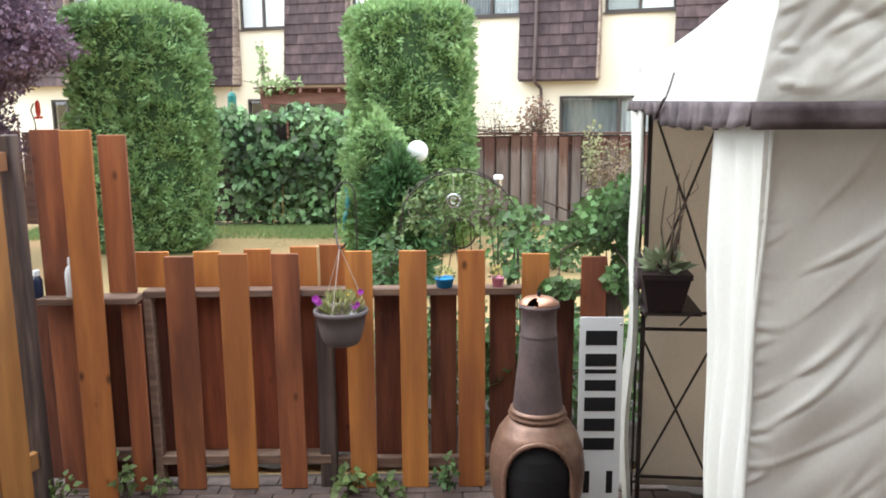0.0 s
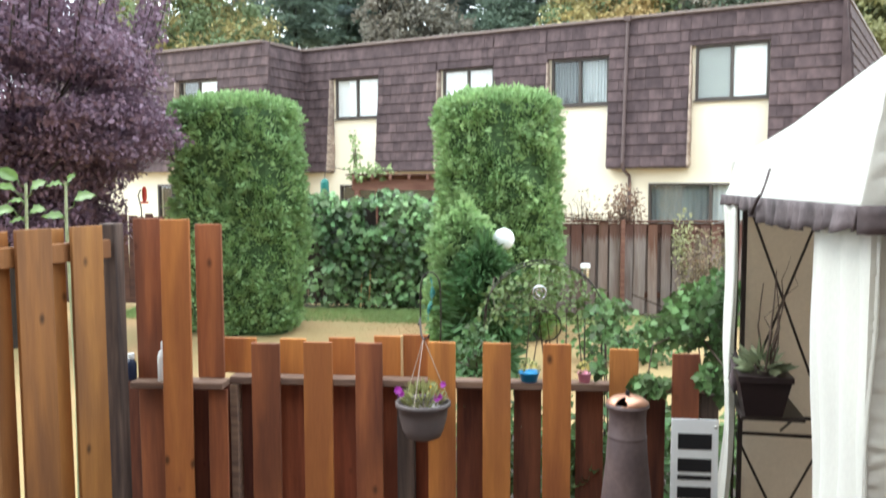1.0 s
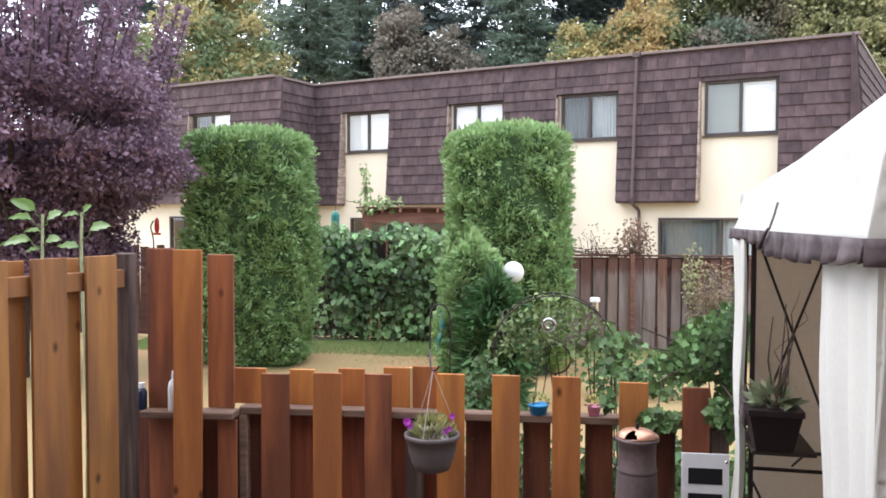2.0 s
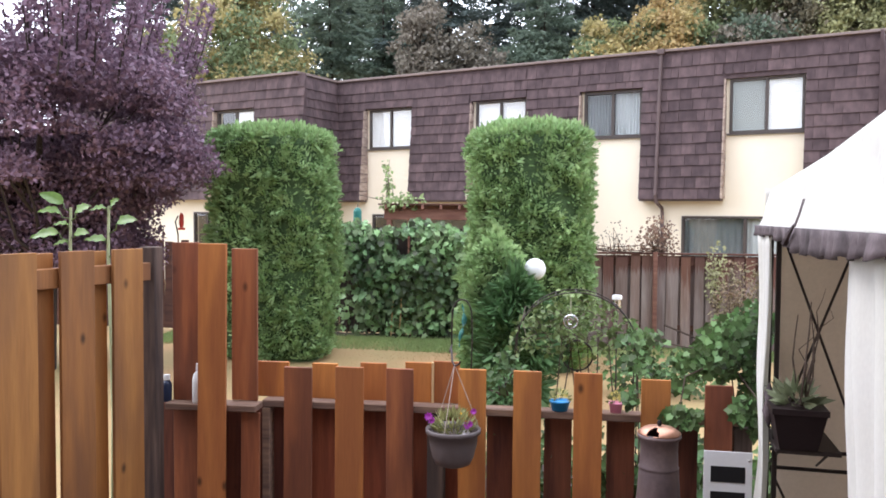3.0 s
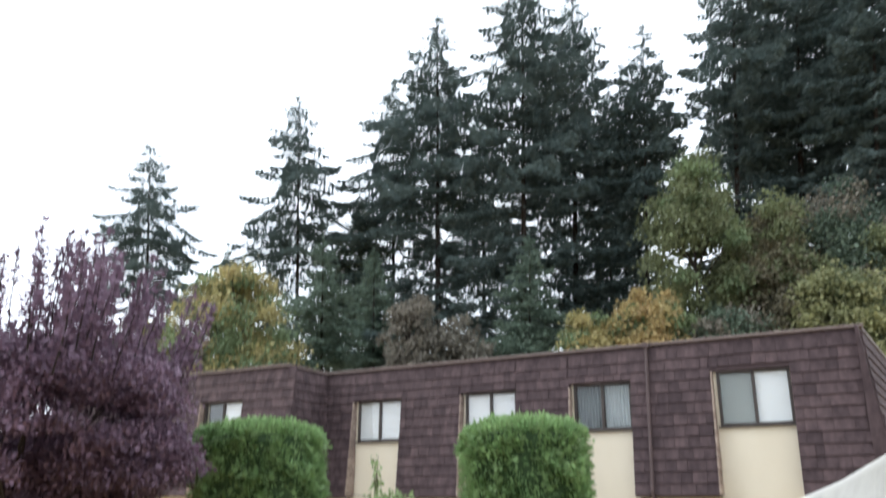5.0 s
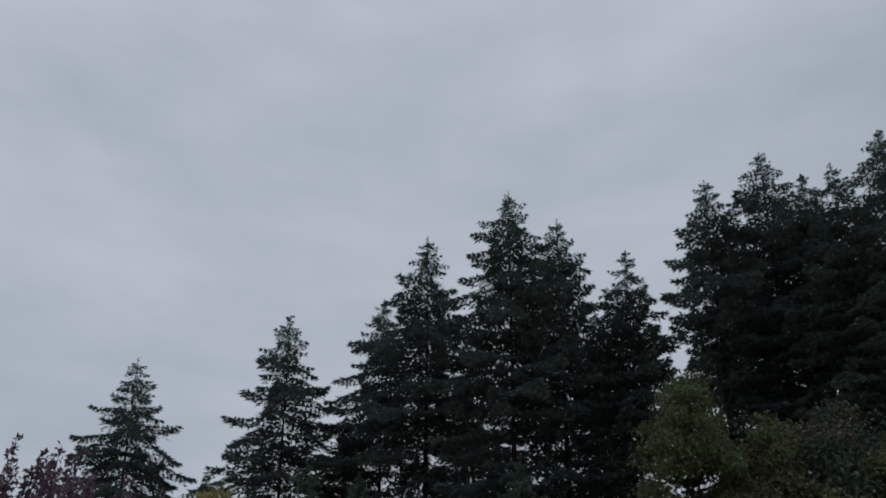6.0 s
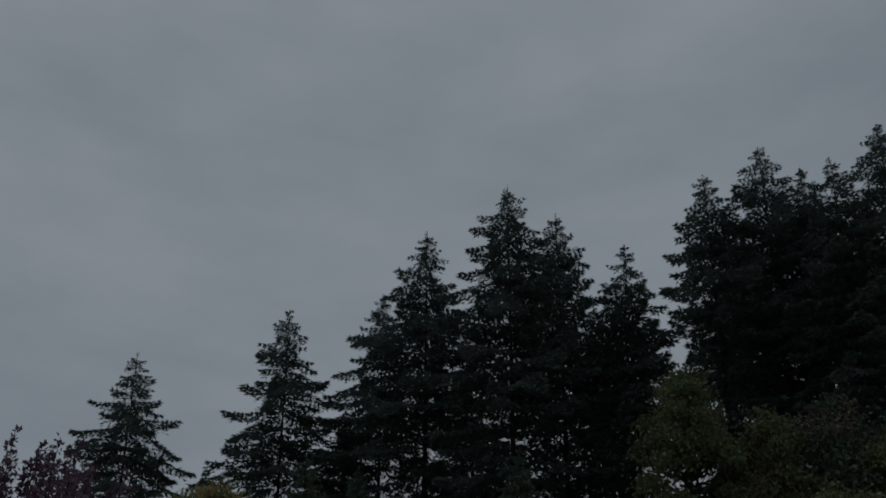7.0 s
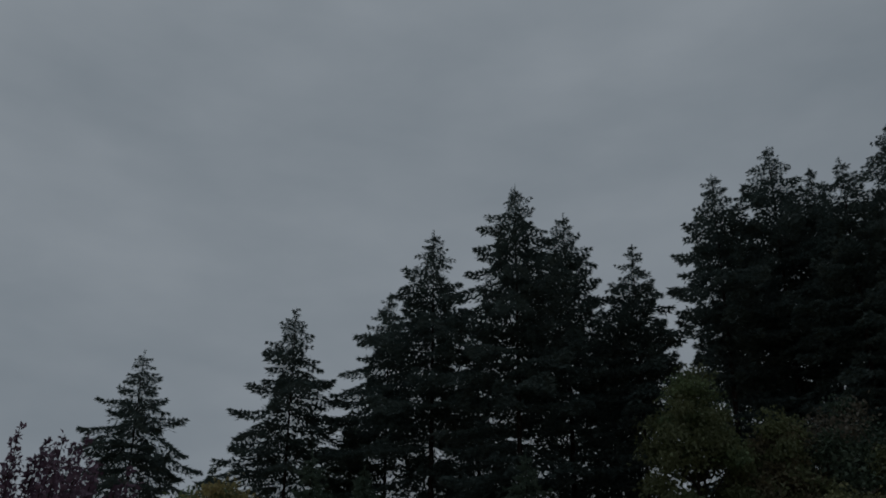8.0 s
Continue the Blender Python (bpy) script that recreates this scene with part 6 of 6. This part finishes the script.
bottle = thing("spray_bottle", (-1.853, 3.955, 0.995), "white plastic bottle on the fence shelf", "bottle")
part("body", lathe([(0.001, 0), (0.03, 0.0), (0.033, 0.01), (0.033, 0.12), (0.026, 0.15), (0.013, 0.165), (0.013, 0.18), (0.001, 0.18)], (-1.853, 3.955, 0.9955), 20), WHITE_PLASTIC, bottle, smooth=True)
part("cap", lathe([(0.014, 0.17), (0.016, 0.175), (0.012, 0.205), (0.001, 0.207)], (-1.853, 3.955, 0.9955), 16), WHITE_PLASTIC, bottle.children[0])
bottle = thing("bottle", (-2.035, 3.965, 0.993), "dark blue bottle with a white cap", "bottle")
part("body", lathe([(0.001, 0), (0.024, 0.0), (0.026, 0.01), (0.026, 0.09), (0.014, 0.112), (0.001, 0.112)], (-2.035, 3.965, 0.993), 18), NAVY, bottle, smooth=True)
part("cap", lathe([(0.015, 0.112), (0.017, 0.114), (0.016, 0.14), (0.001, 0.141)], (-2.035, 3.965, 0.993), 14), WHITE_PLASTIC, bottle.children[0])

# metal garden arch with vines behind the low fence
arch = thing("garden_arch", (0.1, 4.62, 0), "dark metal garden arch overgrown with thin vines", "garden arch")
for y in (4.52, 4.72):
    pts = [(-0.235, y, -0.05), (-0.235, y, 1.2)]
    for i in range(17):
        q = math.pi * (1 - i / 16)
        pts.append((0.1 + 0.335 * math.cos(q), y, 1.25 + 0.31 * math.sin(q)))
    pts += [(0.435, y, 1.2), (0.435, y, -0.05)]
    part("hoop", tube(pts, 0.0038, 8), IRON, arch)
for i in range(9):
    q = math.pi * (0.06 + 0.88 * i / 8)
    x, z = 0.1 + 0.335 * math.cos(q), 1.25 + 0.31 * math.sin(q)
    part("crossbar", tube([(x, 4.52, z), (x, 4.72, z)], 0.003, 6), IRON, arch)
r = np.random.default_rng(50)
n = 620
q = r.uniform(0, math.pi, n)
rad = 0.335 * np.sqrt(r.uniform(0.02, 1.15, n))
ax = 0.1 + rad * np.cos(q) * 1.05
az = 1.2 + rad * np.sin(q) * 0.98
at = np.stack([ax, r.uniform(4.45, 4.95, n), az], 1)
s = r.uniform(0.022, 0.055, n)
ARCH_LEAF = leaf_stuff("thin_vine_leaf", (0.17, 0.23, 0.08), (0.09, 0.135, 0.045), scale=4)
foliage("leaves", arch, at=at, along=unit(n, r) + np.array([0, 0, -0.5]), normal=unit(n, r) + np.array([0, -0.6, 0.4]), length=s, width=s * 0.7, mat=ARCH_LEAF)
bm = bmesh.new()
for i in range(26):
    a, b = at[int(r.integers(0, n))], at[int(r.integers(0, n))]
    m = (a + b) / 2 + r.normal(0, 0.05, 3)
    add_tube(bm, [tuple(a), tuple(m), tuple(b)], 0.0028, 4, 0.6)
for i in range(7):
    x = -0.2 + 0.62 * r.uniform()
    add_tube(bm, [(x, 4.65, -0.02), (x + r.normal(0, 0.05), 4.65, 0.7), (x + r.normal(0, 0.08), 4.62, 1.3)], 0.006, 5, 0.5)
part("vine_stem", bm, TWIG, arch, kind="stuff")


def ring(name, at, radius, thick, mat, label, disc=None):
    ob = thing(name, at, label, "garden ornament")
    pts = [(at[0] + radius * math.cos(q), at[1], at[2] + radius * math.sin(q)) for q in np.linspace(0, 2 * math.pi, 33)]
    part("ring", tube(pts, thick, 8), mat, ob)
    pts = [(at[0] + radius * 0.5 * math.cos(q), at[1], at[2] + radius * 0.5 * math.sin(q)) for q in np.linspace(0.5, 5.2, 20)]
    if disc:
        bm = lathe([(0.001, 0.003), (radius * 0.97, 0.003), (radius * 0.97, -0.003), (0.001, -0.003)], (0, 0, 0), 32)
        bmesh.ops.transform(bm, matrix=Matrix.Translation(at) @ pose(0, 0, 0, 90, 0, 0), verts=bm.verts)
        part("disc", bm, disc, ob)
    else:
        part("moon", tube(pts, thick * 1.1, 8), mat, ob)
    return ob


ring("metal_ornament", (0.07, 4.44, 1.405), 0.036, 0.0065, CHROME, "shiny round metal ornament hanging on the arch")
part("cord", tube([(0.07, 4.44, 1.44), (0.07, 4.5, 1.55)], 0.0015, 4), STRING, bpy.data.objects["metal_ornament"])
FROST = glass_material("pale_green_glass", (0.72, 0.82, 0.70))
orn = ring("glass_ornament", (0.112, 4.6, 1.195), 0.085, 0.005, IRON, "round green glass garden ornament on a stake", FROST)
part("stake", tube([(0.112, 4.6, -0.05), (0.112, 4.6, 1.11)], 0.006), IRON, orn)

# ivy over the end of the fence
def ivy_mass():
    ob = thing("ivy_plant", (0.85, 4.2, 0), "trailing green ivy with lobed leaves over the fence", "ivy")
    r = np.random.default_rng(61)
    P = []
    for cx, cz, rx, rz, k in ((0.86, 1.33, 0.17, 0.17, 300), (0.98, 1.45, 0.10, 0.13, 120), (0.70, 1.26, 0.13, 0.09, 85), (0.60, 1.02, 0.10, 0.06, 60), (0.88, 1.06, 0.06, 0.07, 50),
                              (0.98, 1.16, 0.05, 0.15, 60), (0.95, 0.99, 0.04, 0.06, 22), (0.42, 1.36, 0.12, 0.06, 40), (0.40, 1.24, 0.08, 0.09, 24), (0.36, 1.1, 0.04, 0.06, 12), (0.62, 1.12, 0.07, 0.05, 18)):
        k = int(k * 2.6)
        d = unit(k, r) * (r.uniform(0, 1, k) ** 0.5)[:, None]
        dep = 4.0 if cz < 1.12 else 4.22
        P.append(np.array([cx, dep, cz]) + d * np.array([rx, 0.05 if cz < 1.12 else 0.16, rz]))
    P = np.concatenate(P)
    n = len(P)
    s = r.uniform(0.022, 0.052, n)
    nrm = np.stack([r.normal(0, 0.65, n), np.full(n, -1.0), r.uniform(-0.2, 1.3, n)], 1)
    way = np.stack([r.normal(0, 0.8, n), r.normal(-0.2, 0.2, n), r.normal(-0.6, 0.5, n)], 1)
    foliage("leaves", ob, at=P, along=way, normal=nrm, length=s, width=s * 0.95, mat=IVY, shape="lobed", fold=0.07)
    bm = bmesh.new()
    for a, b, c in (((0.9, 4.3, 0), (0.95, 4.28, 0.7), (0.85, 4.25, 1.4)), ((0.85, 4.25, 1.3), (0.65, 4.2, 1.32), (0.42, 4.25, 1.36)), ((0.8, 4.2, 1.25), (0.62, 4.05, 1.2), (0.58, 3.98, 1.0)),
                    ((0.55, 4.3, 1.42), (0.75, 4.28, 1.34), (0.98, 4.2, 1.3)), ((0.45, 4.3, 0), (0.43, 4.28, 0.7), (0.41, 4.28, 1.33)), ((0.9, 4.2, 1.2), (0.96, 4.0, 1.1), (0.96, 3.97, 0.95))):
        add_tube(bm, [a, b, c], 0.005, 5, 0.6)
    part("stem", bm, TWIG, ob, kind="stuff")


ivy_mass()
for i, (x, y, z, sx, sz, k, lf) in enumerate([(-1.96, 3.83, 0.07, 0.08, 0.09, 40, 0.045), (-1.66, 3.9, 0.12, 0.05, 0.14, 40, 0.045), (-1.5, 3.93, 0.05, 0.1, 0.05, 30, 0.04), (-0.5, 3.93, 0.06, 0.08, 0.07, 40, 0.06),
                                             (-0.3, 3.92, 0.04, 0.08, 0.06, 24, 0.06), (0.02, 3.93, 0.1, 0.07, 0.1, 40, 0.05), (0.3, 4.2, 0.55, 0.12, 0.2, 130, 0.085), (0.0, 4.2, 0.6, 0.05, 0.4, 70, 0.05), (-0.3, 4.2, 0.9, 0.06, 0.08, 26, 0.05),
                                             (-0.27, 4.25, 1.15, 0.1, 0.12, 90, 0.05)]):
    bush("weed", (x, y, z - (0.06 if z < 0.2 else 0.0)), (sx, 0.05, sz), k, ARCH_LEAF if i < 5 else IVY, lf, 200 + i, "small green weed growing at the fence foot" if z < 0.2 else "green leaves pushing through the fence", stems=5, group="weeds")

# planter inside the tent
def planter():
    c = t_at(0.09, 0.09, 0)
    q = math.degrees(math.atan2(T_LONG.y, T_LONG.x))
    mid = t_at(-0.015, 0.13, 0.99)
    shelf = part("plant_shelf", box((0.36, 0.26, 0.02), Matrix.Translation(mid) @ pose(0, 0, 0, 0, 0, q), 0.003), IRON, tent, "dark shelf fixed to the lattice")
    for d in (0.03, 0.23):
        part("bracket", tube([t_at(-0.19, d, 0.84), t_at(0.1, d, 0.982)], 0.006, 6), IRON, shelf)
    pot = thing("planter", tuple(c + Vector((0, 0, 1.001))), "dark brown square planter with broad leaves and bare twigs", "planter")
    bm = bmesh.new()
    for r0, r1, z0, z1 in ((0.075, 0.105, 1.001, 1.155), (0.112, 0.112, 1.155, 1.18)):
        lo = [bm.verts.new(c + T_LONG * (a * r0 * 1.05) + T_IN * (b * r0) + Vector((0, 0, z0))) for a, b in ((-1, -1), (1, -1), (1, 1), (-1, 1))]
        hi = [bm.verts.new(c + T_LONG * (a * r1 * 1.05) + T_IN * (b * r1) + Vector((0, 0, z1))) for a, b in ((-1, -1), (1, -1), (1, 1), (-1, 1))]
        bm.faces.new(lo)
        bm.faces.new(hi)
        for i in range(4):
            bm.faces.new((lo[i], lo[(i + 1) % 4], hi[(i + 1) % 4], hi[i]))
    bmesh.ops.recalc_face_normals(bm, faces=bm.faces)
    part("pot", bm, material("dark_brown_planter", (0.022, 0.013, 0.014), 0.45, 0.2, 10, bump=0.05), pot)
    r = np.random.default_rng(71)
    n = 60
    d = unit(n, r)
    d[:, 2] = np.abs(d[:, 2]) * 0.8 + 0.15
    s = r.uniform(0.05, 0.115, n)
    at = np.array(tuple(c + Vector((0, 0, 1.175)))) + d * 0.05
    foliage("leaves", pot, at=at, along=d, normal=unit(n, r), length=s, width=s * 0.42, mat=leaf_stuff("dull_potted_leaf", (0.29, 0.32, 0.20), (0.14, 0.18, 0.10), scale=9))
    bm = bmesh.new()
    for i in range(7):
        a = Vector((0.02 + r.normal(0, 0.03), r.normal(0, 0.04), 0))
        p0 = c + a + Vector((0, 0, 1.175))
        hgt = r.uniform(0.2, 0.5)
        pts = [p0]
        for k in range(4):
            pts.append(pts[-1] + Vector((r.normal(0.006, 0.012), r.normal(0, 0.02), hgt / 4)))
        add_tube(bm, pts, 0.006, 5, 0.35)
        if i < 3:
            add_tube(bm, [pts[-1], pts[-1] + Vector((0.03 + abs(r.normal(0, 0.03)), r.normal(0, 0.03), 0.05)), pts[-1] + Vector((0.02 + abs(r.normal(0, 0.06)), r.normal(0, 0.05), 0.1))], 0.002, 4, 0.5)
    part("twig", bm, TWIG, pot, "bare brown twigs", kind="stuff")


planter()

# ---- pieces: shingles and pavers ----
def shingle_mesh(w):
    """A thin wedge, thick at its lower edge; x along the course, z up the slope, y into the wall."""
    bm = bmesh.new()
    h, g = 0.29, 0.0035
    lo = [bm.verts.new(v) for v in ((-w / 2 + g, -0.036, 0), (w / 2 - g, -0.036, 0), (w / 2 - g, 0.0, 0), (-w / 2 + g, 0.0, 0))]
    hi = [bm.verts.new(v) for v in ((-w / 2 + g, -0.006, h), (w / 2 - g, -0.006, h), (w / 2 - g, 0.0, h), (-w / 2 + g, 0.0, h))]
    bm.faces.new(lo[::-1])
    bm.faces.new(hi)
    for i in range(4):
        bm.faces.new((lo[i], lo[(i + 1) % 4], hi[(i + 1) % 4], hi[i]))
    return mesh_of("shingle", bm, SHINGLE)


WIDTHS = (0.17, 0.24, 0.31, 0.40)
SHINGLE_MESHES = {w: shingle_mesh(w) for w in WIDTHS}
TILT = math.degrees(math.atan(0.09))
COURSE = 0.252
sh = random.Random(5)


def shingle_rows(a0, a1, z0, spot, near, parent, rest, start=lambda z: 0.0, stop=lambda z: 0.0):
    """Courses of shingles from a0 to a1; spot(a, z) gives a pose; those that near(a) picks become parts."""
    z = Z_EAVE - 0.01
    while z < Z_TOP - 0.12:
        if z > z0 - COURSE * 0.6:
            a, foot = a0 + start(z), a1
            a1 += stop(z)
            while a < a1 - 0.05:
                w = min(WIDTHS, key=lambda k: abs(k - sh.uniform(0.15, 0.42)))
                if a + w > a1:
                    w = min((k for k in WIDTHS), key=lambda k: abs(k - (a1 - a)))
                m = spot(min(a + w / 2, a1 - w / 2 + 0.02), max(z, z0 - 0.01) + sh.uniform(-0.006, 0.006))
                if near(a):
                    ob = new("shingle", SHINGLE_MESHES[w])
                    ob.matrix_basis = HM @ m
                    adopt(ob, parent)
                else:
                    rest.append((w, HM @ m))
                a += w
            a1 = foot
        z += COURSE


rest = []


def face_spot(v):
    return lambda a, z: pose(a, v - lean_out(z) + 0.024, z, -TILT, sh.uniform(-0.5, 0.5), 0)


for (u0, u1), ob in panel_parts.items():
    v = -FWD if u1 < -12 else 0.0
    shingle_rows(u0, u1, Z_EAVE, face_spot(v), lambda a: -5.1 < a < 1.2, ob, rest, stop=(lambda z: lean_out(z) - lean_out(Z_TOP)) if u1 > 1 else (lambda z: 0.0))
for (u0, u1, z_head), ob in head_parts.items():
    v = -FWD if u1 < -12 else 0.0
    shingle_rows(u0, u1, z_head + 0.02, face_spot(v), lambda a: -5.1 < a < 1.2, ob, rest)
shingle_rows(-0.3, 8.8, Z_EAVE, lambda a, z: END @ pose(lean_out(z) - 0.024, a, z, 0, 0, 90) @ pose(0, 0, 0, -TILT, 0, 0), lambda a: False, end_panel, rest, lambda z: 0.26 - lean_out(z))
shingle_rows(-FWD - 0.1, -0.05, Z_EAVE, lambda a, z: pose(-12.44 + lean_out(z) - 0.024, a, z, 0, 0, 90) @ pose(0, 0, 0, -TILT, 0, 0), lambda a: False, step_panel, rest)
verts, faces = [], []
for w, m in rest:
    me = SHINGLE_MESHES[w]
    k = len(verts)
    verts += [m @ v.co for v in me.vertices]
    faces += [[k + i for i in p.vertices] for p in me.polygons]
me = bpy.data.meshes.new("shingle_rest")
me.from_pydata(verts, [], faces)
me.materials.append(SHINGLE_FAR)
tagged(adopt(new("shingle_rest", me), house), kind="stuff")

# worn shingle ends at the side of each bay
for u0, u1, z_head in BAYS + [LEFT_BAY]:
    v = -FWD if u1 < -12 else 0.0
    z = Z_EAVE
    while z < z_head - 0.1:
        d = lean_out(z)
        h_part("shingle_end", span((u0 - 0.004, v - d - 0.02, z), (u0 + 0.02 + sh.uniform(0, 0.016), v + 0.0, min(z + COURSE - 0.012, z_head))), CHEEK)
        z += COURSE

PAVER_MESH = mesh_of("paver", box((0.192, 0.092, 0.03), Matrix.Translation((0, 0, -0.015)), 0.004), PAVER)
k = 0
y = 3.02
while y < 4.2:
    x = -2.3 + (0.1 if k % 2 else 0)
    while x < 1.25:
        ob = new("paver", PAVER_MESH)
        ob.matrix_basis = pose(x, y, sh.uniform(-0.003, 0.003) - 0.088, sh.uniform(-0.6, 0.6), sh.uniform(-0.5, 0.5), sh.uniform(-0.8, 0.8))
        adopt(ob, PATIO)
        x += 0.2
    y += 0.1
    k += 1

# the paving goes on to the house wall
PAVER_FAR = material("brick_paver_joined", (0.135, 0.094, 0.08), 0.85, 0.3, 12, (1, 1, 1), 0.5, 90, tint=(0.085, 0.062, 0.054), island=0.2)
verts, faces = [], []
for j in range(48):
    y = -0.62 + j * 0.1
    for i in range(45):
        x = -4.4 + i * 0.2 + (0.1 if j % 2 else 0)
        if y > 2.99 and -2.55 < x < 1.48:
            continue
        z = sh.uniform(-0.003, 0.003) - 0.088
        b = len(verts)
        verts += [(x + p, y + q, z + h) for h, f in ((-0.02, 1.0), (0.0, 0.97)) for p, q in ((-0.096 * f, -0.046 * f), (0.096 * f, -0.046 * f), (0.096 * f, 0.046 * f), (-0.096 * f, 0.046 * f))]
        faces += [(b + 4, b + 5, b + 6, b + 7)] + [(b + k, b + (k + 1) % 4, b + 4 + (k + 1) % 4, b + 4 + k) for k in range(4)]
me = bpy.data.meshes.new("paver_rest")
me.from_pydata(verts, [], faces)
me.materials.append(PAVER_FAR)
tagged(adopt(new("paver_rest", me), PATIO), kind="stuff")
